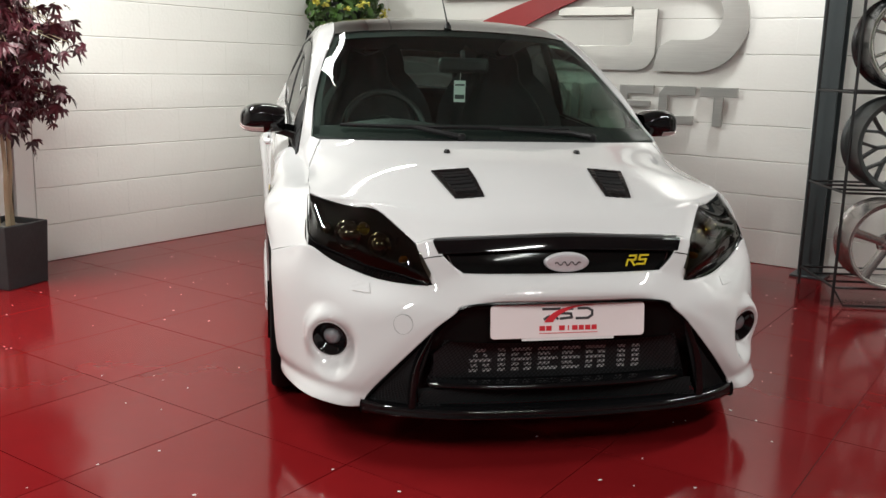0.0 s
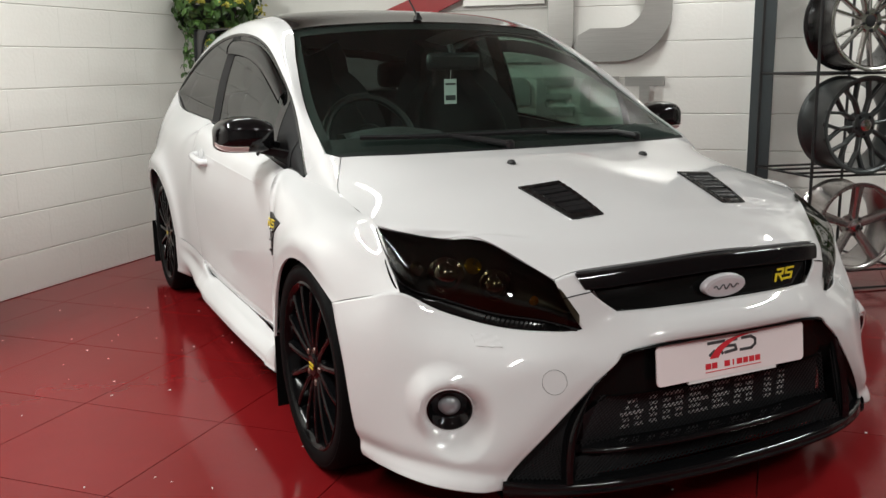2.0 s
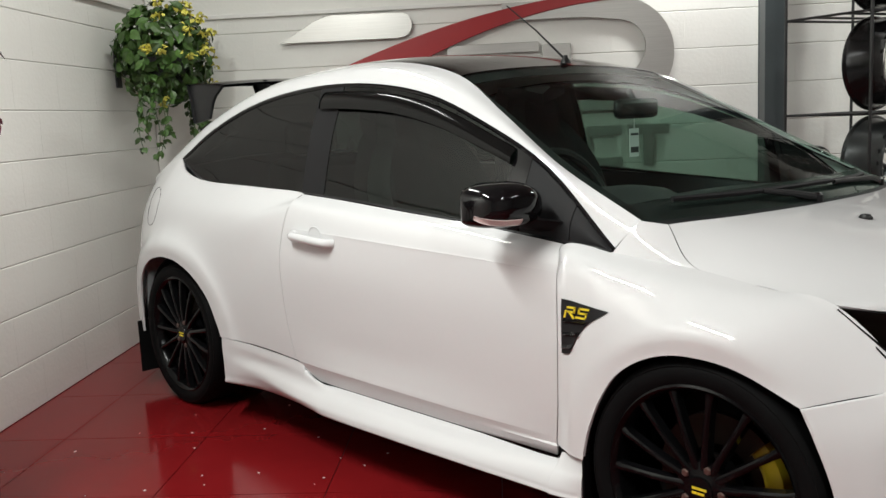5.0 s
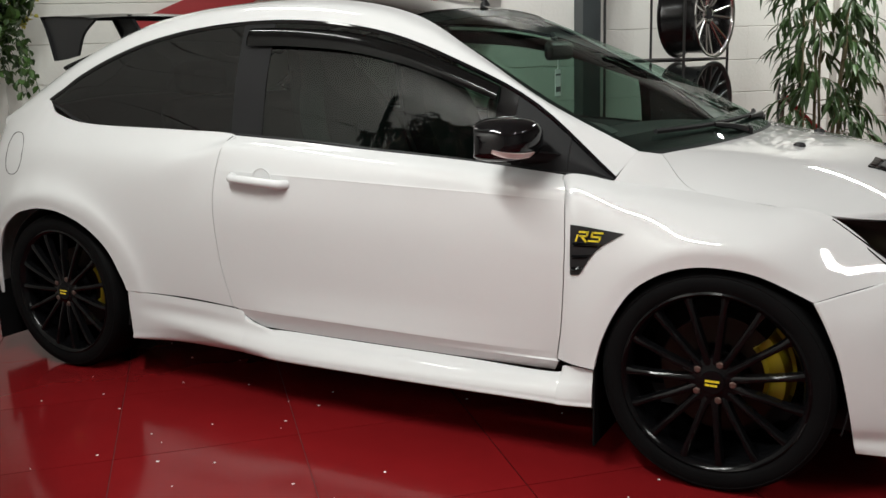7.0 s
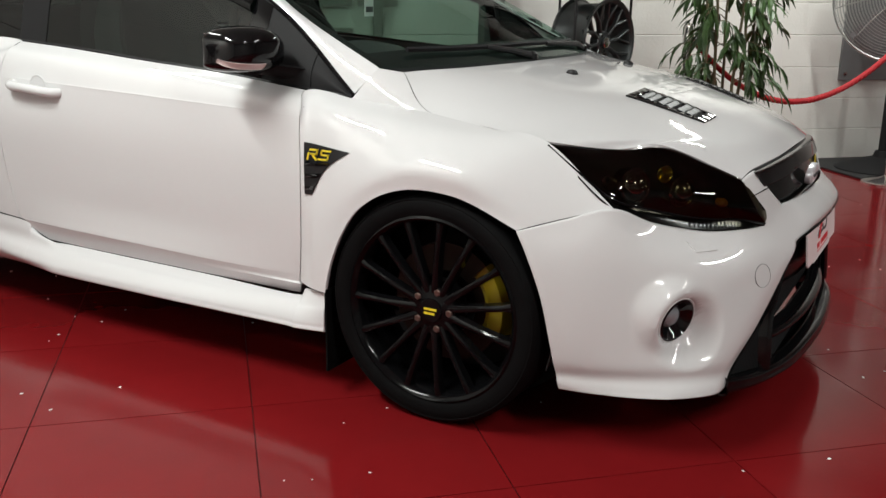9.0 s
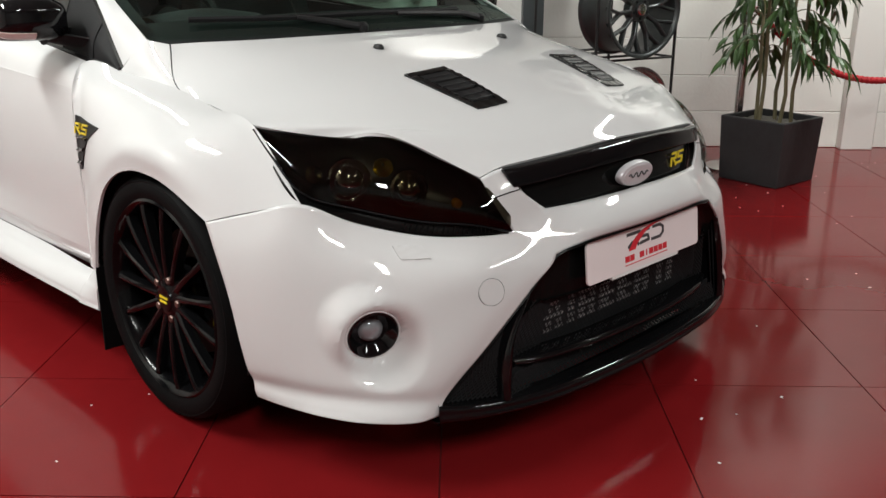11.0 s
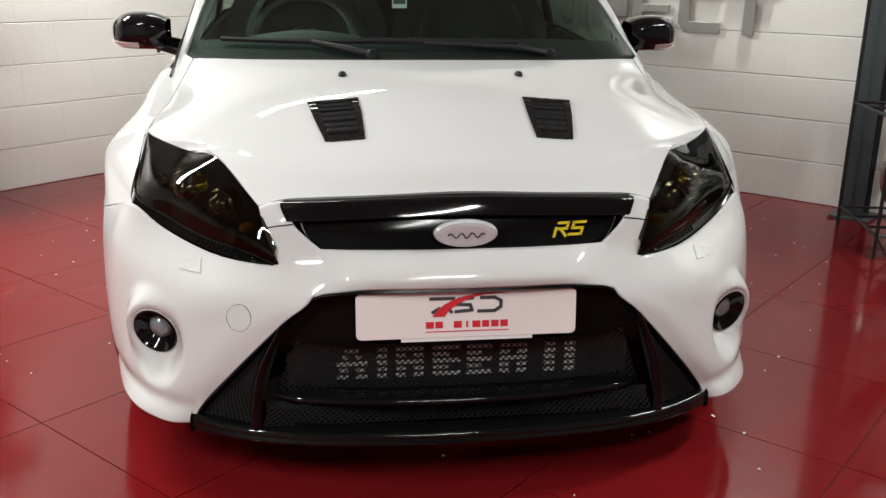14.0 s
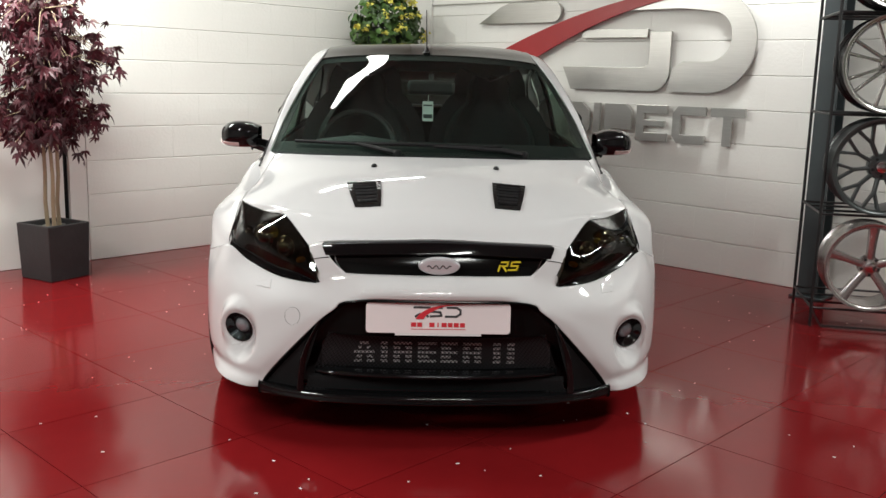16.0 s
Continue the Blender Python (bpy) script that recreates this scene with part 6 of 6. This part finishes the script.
MAPLE_AT = at(0.335, -3.39, 0, 14)
planter("square dark slate plant pot beside the wall", MAPLE_AT, 0.30, 0.345)
tree = thing("maple_tree", MAPLE_AT @ pose(0, 0, 0.305), "artificial maple with dark red leaves in a square pot", "tree")
tips = []
for k, (x, y) in enumerate(((-0.05, 0.0), (0.02, 0.03), (0.05, -0.03))):
    pts = [(x, y, 0)]
    for i in range(1, 9):
        pts.append((x * (1 + 0.05 * i) + rng.uniform(-0.012, 0.012), y * (1 + 0.05 * i) + rng.uniform(-0.012, 0.012), 0.165 * i))
    part("trunk", tube(bmesh.new(), pts, [0.013 - 0.0009 * i for i in range(9)], 8), BARK, tree)
    tips += [Vector(p) for p in pts[4:]]
twigs, crown = bmesh.new(), bmesh.new()
for k in range(112):
    base = rng.choice(tips)
    a, lift, ln = rng.uniform(0, 2 * math.pi), rng.uniform(-0.35, 0.55), rng.uniform(0.16, 0.40)
    if base.z < 0.85:
        ln *= 0.85
    way = Vector((math.cos(a), math.sin(a), lift)).normalized()
    end = base + way * ln + Vector((0, 0, -0.08 * ln / 0.3))
    mid = base + way * ln * 0.5 + Vector((0, 0, 0.02))
    tube(twigs, [base, mid, end], [0.004, 0.003, 0.0015], 5, caps=False)
    for j in range(13):
        f = rng.uniform(0.2, 1.12)
        p = base.lerp(end, f) + Vector((rng.gauss(0, 0.05), rng.gauss(0, 0.05), rng.gauss(0, 0.045)))
        world_x = (ROOM.inverted() @ MAPLE_AT @ (p + Vector((0, 0, 0.3)))).x
        if world_x < 0.09:
            continue
        m = Matrix.Translation(p) @ pose(0, 0, 0, rng.uniform(-95, -20), rng.uniform(-30, 30), rng.uniform(0, 360))
        size = rng.uniform(0.055, 0.095)
        for ang, sc in ((-72, 0.55), (-40, 0.82), (0, 1.0), (40, 0.82), (72, 0.55)):
            leaf(crown, m @ pose(0, 0, 0, 0, 0, ang), size * sc, size * 0.24, 0.1, 0.3)
part("branchwork", twigs, BARK, tree)
part("crown", crown, MAPLE, tree, "dark red palmate leaves", smooth=False)

PALM_AT = at(5.02, -0.87, 0, 40)
planter("square dark slate plant pot holding the palm", PALM_AT, 0.38, 0.345)
palm = thing("bamboo_palm", PALM_AT @ pose(0, 0, 0.305), "green bamboo palm with several canes and arching fronds", "palm")
fronds, ribs = bmesh.new(), bmesh.new()
for k in range(5):
    a0 = 2 * math.pi * k / 5 + 0.4
    x, y = 0.09 * math.cos(a0), 0.09 * math.sin(a0)
    top = rng.uniform(1.25, 1.70)
    pts = [(x * (1 + 0.7 * f), y * (1 + 0.7 * f), top * f) for f in np.linspace(0, 1, 9)]
    pts = [(px + rng.uniform(-0.012, 0.012), py + rng.uniform(-0.012, 0.012), pz) for px, py, pz in pts]
    part("cane", tube(bmesh.new(), pts, [0.011 - 0.0006 * i for i in range(9)], 8), CANE, palm)
    for j in range(15):
        f = 0.22 + 0.78 * (j + rng.random()) / 15
        q = Vector(pts[0]).lerp(Vector(pts[-1]), f)
        a, ln = a0 + rng.uniform(-1.5, 1.5), rng.uniform(0.13, 0.24)
        way = Vector((math.cos(a), math.sin(a), 0))
        rach = [q + way * ln * s + Vector((0, 0, ln * (0.75 * s - 0.95 * s * s))) for s in np.linspace(0, 1, 6)]
        tube(ribs, rach, [0.0035 - 0.0004 * i for i in range(6)], 5, caps=False)
        for i in range(2, 6):
            for d in (-1, 1):
                p = rach[i]
                yaw = math.degrees(a) - 90 + d * (66 - 9 * i)
                leaf(fronds, Matrix.Translation(p) @ pose(0, 0, 0, rng.uniform(-62, -8), rng.uniform(-25, 25), yaw + rng.uniform(-10, 10)), rng.uniform(0.10, 0.17), rng.uniform(0.024, 0.036), 0.2, 0.45)
part("frond_ribs", ribs, CANE, palm)
part("fronds", fronds, PALM, palm, "arching green fronds", smooth=False)

basket = thing("hanging_planter", at(0.27, -0.56, 1.55), "wall-hung planter of trailing ivy with yellow flowers", "planter")
part("wall_bracket", boxes(((0.24, 0.03, 0.03), (-0.15, 0, 0.12)), ((0.015, 0.06, 0.22), (-0.258, 0, 0.04))), WIRE, basket, bevel=0.003)
part("basket", turned(bmesh.new(), [(0.05, -0.10), (0.10, -0.06), (0.135, 0.0), (0.15, 0.08), (0.14, 0.085), (0.10, 0.06)], 28), STONE_POT, basket)
ivy, bloom, vines = bmesh.new(), bmesh.new(), bmesh.new()
for k in range(820):
    u = Vector((rng.gauss(0, 1), rng.gauss(0, 1), rng.gauss(0, 1))).normalized()
    r = rng.uniform(0.72, 1.03)
    p = Vector((u.x * 0.26 * r + 0.02, u.y * 0.33 * r, u.z * 0.29 * r + 0.10))
    if p.x < -0.24:
        continue
    m = Matrix.Translation(p) @ u.to_track_quat("Z", "Y").to_matrix().to_4x4() @ pose(0, 0, 0, rng.uniform(-50, 30), rng.uniform(-40, 40), rng.uniform(0, 360))
    leaf(ivy, m, rng.uniform(0.045, 0.085), rng.uniform(0.035, 0.065), 0.15, 0.3)
for k in range(16):
    a, ln = rng.uniform(-1.7, 1.7), rng.uniform(0.22, 0.46)
    p0 = Vector((0.17 * math.cos(a), 0.27 * math.sin(a), -0.02))
    line = [p0 + Vector((0.05 * s * math.cos(a) + 0.02 * math.sin(5 * s + k), 0.05 * s * math.sin(a) + 0.02 * math.cos(4 * s + k), -ln * s)) for s in np.linspace(0, 1, 8)]
    tube(vines, line, 0.002, 4, caps=False)
    for q in line:
        for j in range(3):
            leaf(ivy, Matrix.Translation(q) @ pose(0, 0, 0, rng.uniform(-80, -20), rng.uniform(-40, 40), rng.uniform(0, 360)), rng.uniform(0.028, 0.05), rng.uniform(0.022, 0.04), 0.15, 0.2)
part("trailing_stems", vines, PALM, basket)
part("ivy_leaves", ivy, IVY, basket, "glossy trailing ivy leaves", smooth=False)
for k in range(34):
    u = Vector((abs(rng.gauss(0.3, 0.8)), rng.gauss(0, 1), rng.gauss(0.15, 0.9))).normalized()
    p = Vector((u.x * 0.28 + 0.02, u.y * 0.35, u.z * 0.31 + 0.10))
    bm = bmesh.new()
    for j in range(11):
        leaf(bm, Matrix.Translation(p + Vector((rng.gauss(0, 0.012), rng.gauss(0, 0.012), rng.gauss(0, 0.012)))) @ pose(0, 0, 0, rng.uniform(-60, 60), rng.uniform(-60, 60), rng.uniform(0, 360)), rng.uniform(0.022, 0.036), rng.uniform(0.018, 0.028), 0.2, 0.2)
    part("flower", bm, FLOWER, basket, "small yellow flower", smooth=False)

# rope barrier
def stanchion(lx, ly):
    s = thing("rope_stanchion", at(lx, ly), "polished steel rope stanchion on a round base", "stanchion", "rope barrier posts")
    part("base", turned(bmesh.new(), [(0.001, 0.0), (0.16, 0.0), (0.16, 0.010), (0.14, 0.020), (0.06, 0.034), (0.03, 0.05), (0.001, 0.05)], 40), POLISHED, s)
    part("pole", turned(bmesh.new(), [(0.025, 0.04), (0.025, 0.86), (0.034, 0.87), (0.034, 0.92), (0.028, 0.94), (0.030, 0.95), (0.024, 0.985), (0.001, 1.0)], 28), POLISHED, s)
    return s


stanchion(6.26, -0.90)
stanchion(4.92, -0.60)


def rope(a, b, sag):
    r = thing("barrier_rope", ROOM, "thick red twisted barrier rope hanging between posts", "rope")
    a, b = Vector(a), Vector(b)
    line = [a.lerp(b, f) - Vector((0, 0, sag * 4 * f * (1 - f))) for f in np.linspace(0, 1, 40)]
    part("rope_core", tube(bmesh.new(), line, 0.017, 10), ROPE, r)
    for s in range(2):
        coil = []
        for i, f in enumerate(np.linspace(0, 1, 260)):
            p = a.lerp(b, f) - Vector((0, 0, sag * 4 * f * (1 - f)))
            w = 2 * math.pi * 26 * f + math.pi * s
            coil.append(p + Vector((0, 0.013 * math.cos(w), 0.013 * math.sin(w))))
        part("rope_strand", tube(bmesh.new(), coil, 0.008, 5), ROPE, r)
    for p, q in ((line[0], line[1]), (line[-1], line[-2])):
        part("rope_hook", tube(bmesh.new(), [p, p.lerp(q, 1.6)], 0.021, 12), POLISHED, r)
    return r


rope((6.22, -0.90, 0.89), (4.96, -0.60, 0.89), 0.37)
rope((6.27, -0.935, 0.89), (6.75, -2.2, 0.89), 0.40)

# pedestal fan and the board behind it
fan = thing("pedestal_fan", at(6.52, -0.50), "large pedestal fan with a round wire cage", "fan")
part("foot", turned(bmesh.new(), [(0.001, 0.0), (0.30, 0.0), (0.30, 0.02), (0.26, 0.04), (0.06, 0.10), (0.045, 0.14), (0.001, 0.14)], 36), MATT_BLACK, fan)
part("stand", tube(bmesh.new(), [(0, 0, 0.1), (0, 0, 1.12)], 0.028, 14), MATT_BLACK, fan)
HEAD = pose(-0.06, -0.07, 1.17, 90, 0, -40)
part("motor", turned(bmesh.new(), [(0.001, -0.20), (0.07, -0.19), (0.085, -0.14), (0.085, -0.04), (0.05, -0.03), (0.03, 0.02), (0.001, 0.02)], 28, m=HEAD), SATIN_BLACK, fan)
FR = 0.42
for front in (1, -1):
    for k in range(20):
        r = 0.07 + (FR - 0.07) * k / 19
        h = front * (0.085 * (1 - (r / FR) ** 3))
        part("cage_ring", tube(bmesh.new(), [HEAD @ Vector((r * math.cos(a), r * math.sin(a), h)) for a in (2 * math.pi * i / 48 for i in range(49))], 0.0022, 4, caps=False), FAN_WIRE, fan)
    for k in range(10):
        a = 2 * math.pi * k / 10
        part("cage_spoke", tube(bmesh.new(), [HEAD @ Vector((r * math.cos(a + 0.5 * r), r * math.sin(a + 0.5 * r), front * (0.088 * (1 - (r / FR) ** 3)))) for r in np.linspace(0.05, FR, 9)], 0.0035, 5, caps=False), FAN_WIRE, fan)
part("cage_rim", tube(bmesh.new(), [HEAD @ Vector((FR * math.cos(a), FR * math.sin(a), 0)) for a in (2 * math.pi * i / 64 for i in range(65))], 0.010, 8, caps=False), FAN_WIRE, fan)
part("cage_boss", turned(bmesh.new(), [(0.065, 0.075), (0.065, 0.092), (0.05, 0.10), (0.001, 0.102)], 28, m=HEAD), FAN_WIRE, fan)
for k in range(3):
    g = net([[(0.06, -0.03, 0.03), (0.22, -0.10, 0.035), (0.37, -0.13, 0.04)], [(0.06, 0.03, 0.0), (0.22, 0.05, -0.02), (0.37, 0.08, -0.035)]], 9, 7)
    bm = sheet(g, 0.004)
    bmesh.ops.transform(bm, matrix=HEAD @ pose(0, 0, 0, 0, 0, 120 * k), verts=bm.verts)
    part("blade", bm, GREY_BOARD, fan)
board = thing("wall_board", at(6.72, -0.016, 0.58), "grey board bolted to the white wall", "board")
part("panel", boxes(((0.52, 0.022, 0.95), (0, 0, 0.475))), GREY_BOARD, board, bevel=0.003)
for x in (-0.22, 0.22):
    for z in (0.05, 0.90):
        part("bolt", turned(bmesh.new(), [(0.014, 0.0), (0.014, 0.008), (0.001, 0.012)], 12, m=pose(x, -0.011, z, 90, 0, 0)), POLISHED, board)
fm = part("floor_mat", boxes(((1.8, 1.15, 0.012), (7.06, -0.60, 0.007))), MAT_BLACK, bevel=0.003)
fm.matrix_world = ROOM
tagged(fm, "black ribbed rubber mat on the red floor", "mat")

# pale flecks scattered on the floor
bm = bmesh.new()
for k in range(420):
    x, y = rng.uniform(0.3, 7.5), rng.uniform(-6.3, -0.4)
    s, a = rng.uniform(0.002, 0.0065), rng.uniform(0, 180)
    box(bm, (s * rng.uniform(1, 2.2), s, 0.0012), (0, 0, 0), pose(x, y, 0.0012, 0, 0, a))
fl = part("floor_flecks", bm, FLECK, smooth=False)
fl.matrix_world = ROOM
tagged(fl, "tiny pale flecks of debris on the red tiles", "debris", kind="stuff")

# ---- floor tiles ----
TILE_SIZE = 0.594
bm = boxes(((TILE_SIZE - 0.0035, TILE_SIZE - 0.0035, 0.008), (0, 0, -0.004)))
tile_mesh = None
for i in range(-2, 18):
    for j in range(0, 17):
        cx, cy = 0.925 + TILE_SIZE * (i + 0.5), -3.42 + TILE_SIZE * (6.5 - j)
        if not (-0.35 < cx < LONG + 0.3 and -WIDE - 0.3 < cy < 0.35):
            continue
        if tile_mesh is None:
            ob = part("floor_tile", bm, TILE, floor, smooth=False)
            tile_mesh = ob.data
        else:
            ob = new("floor_tile", tile_mesh)
            ob.parent = floor
        ob.location = (cx, cy, 0)
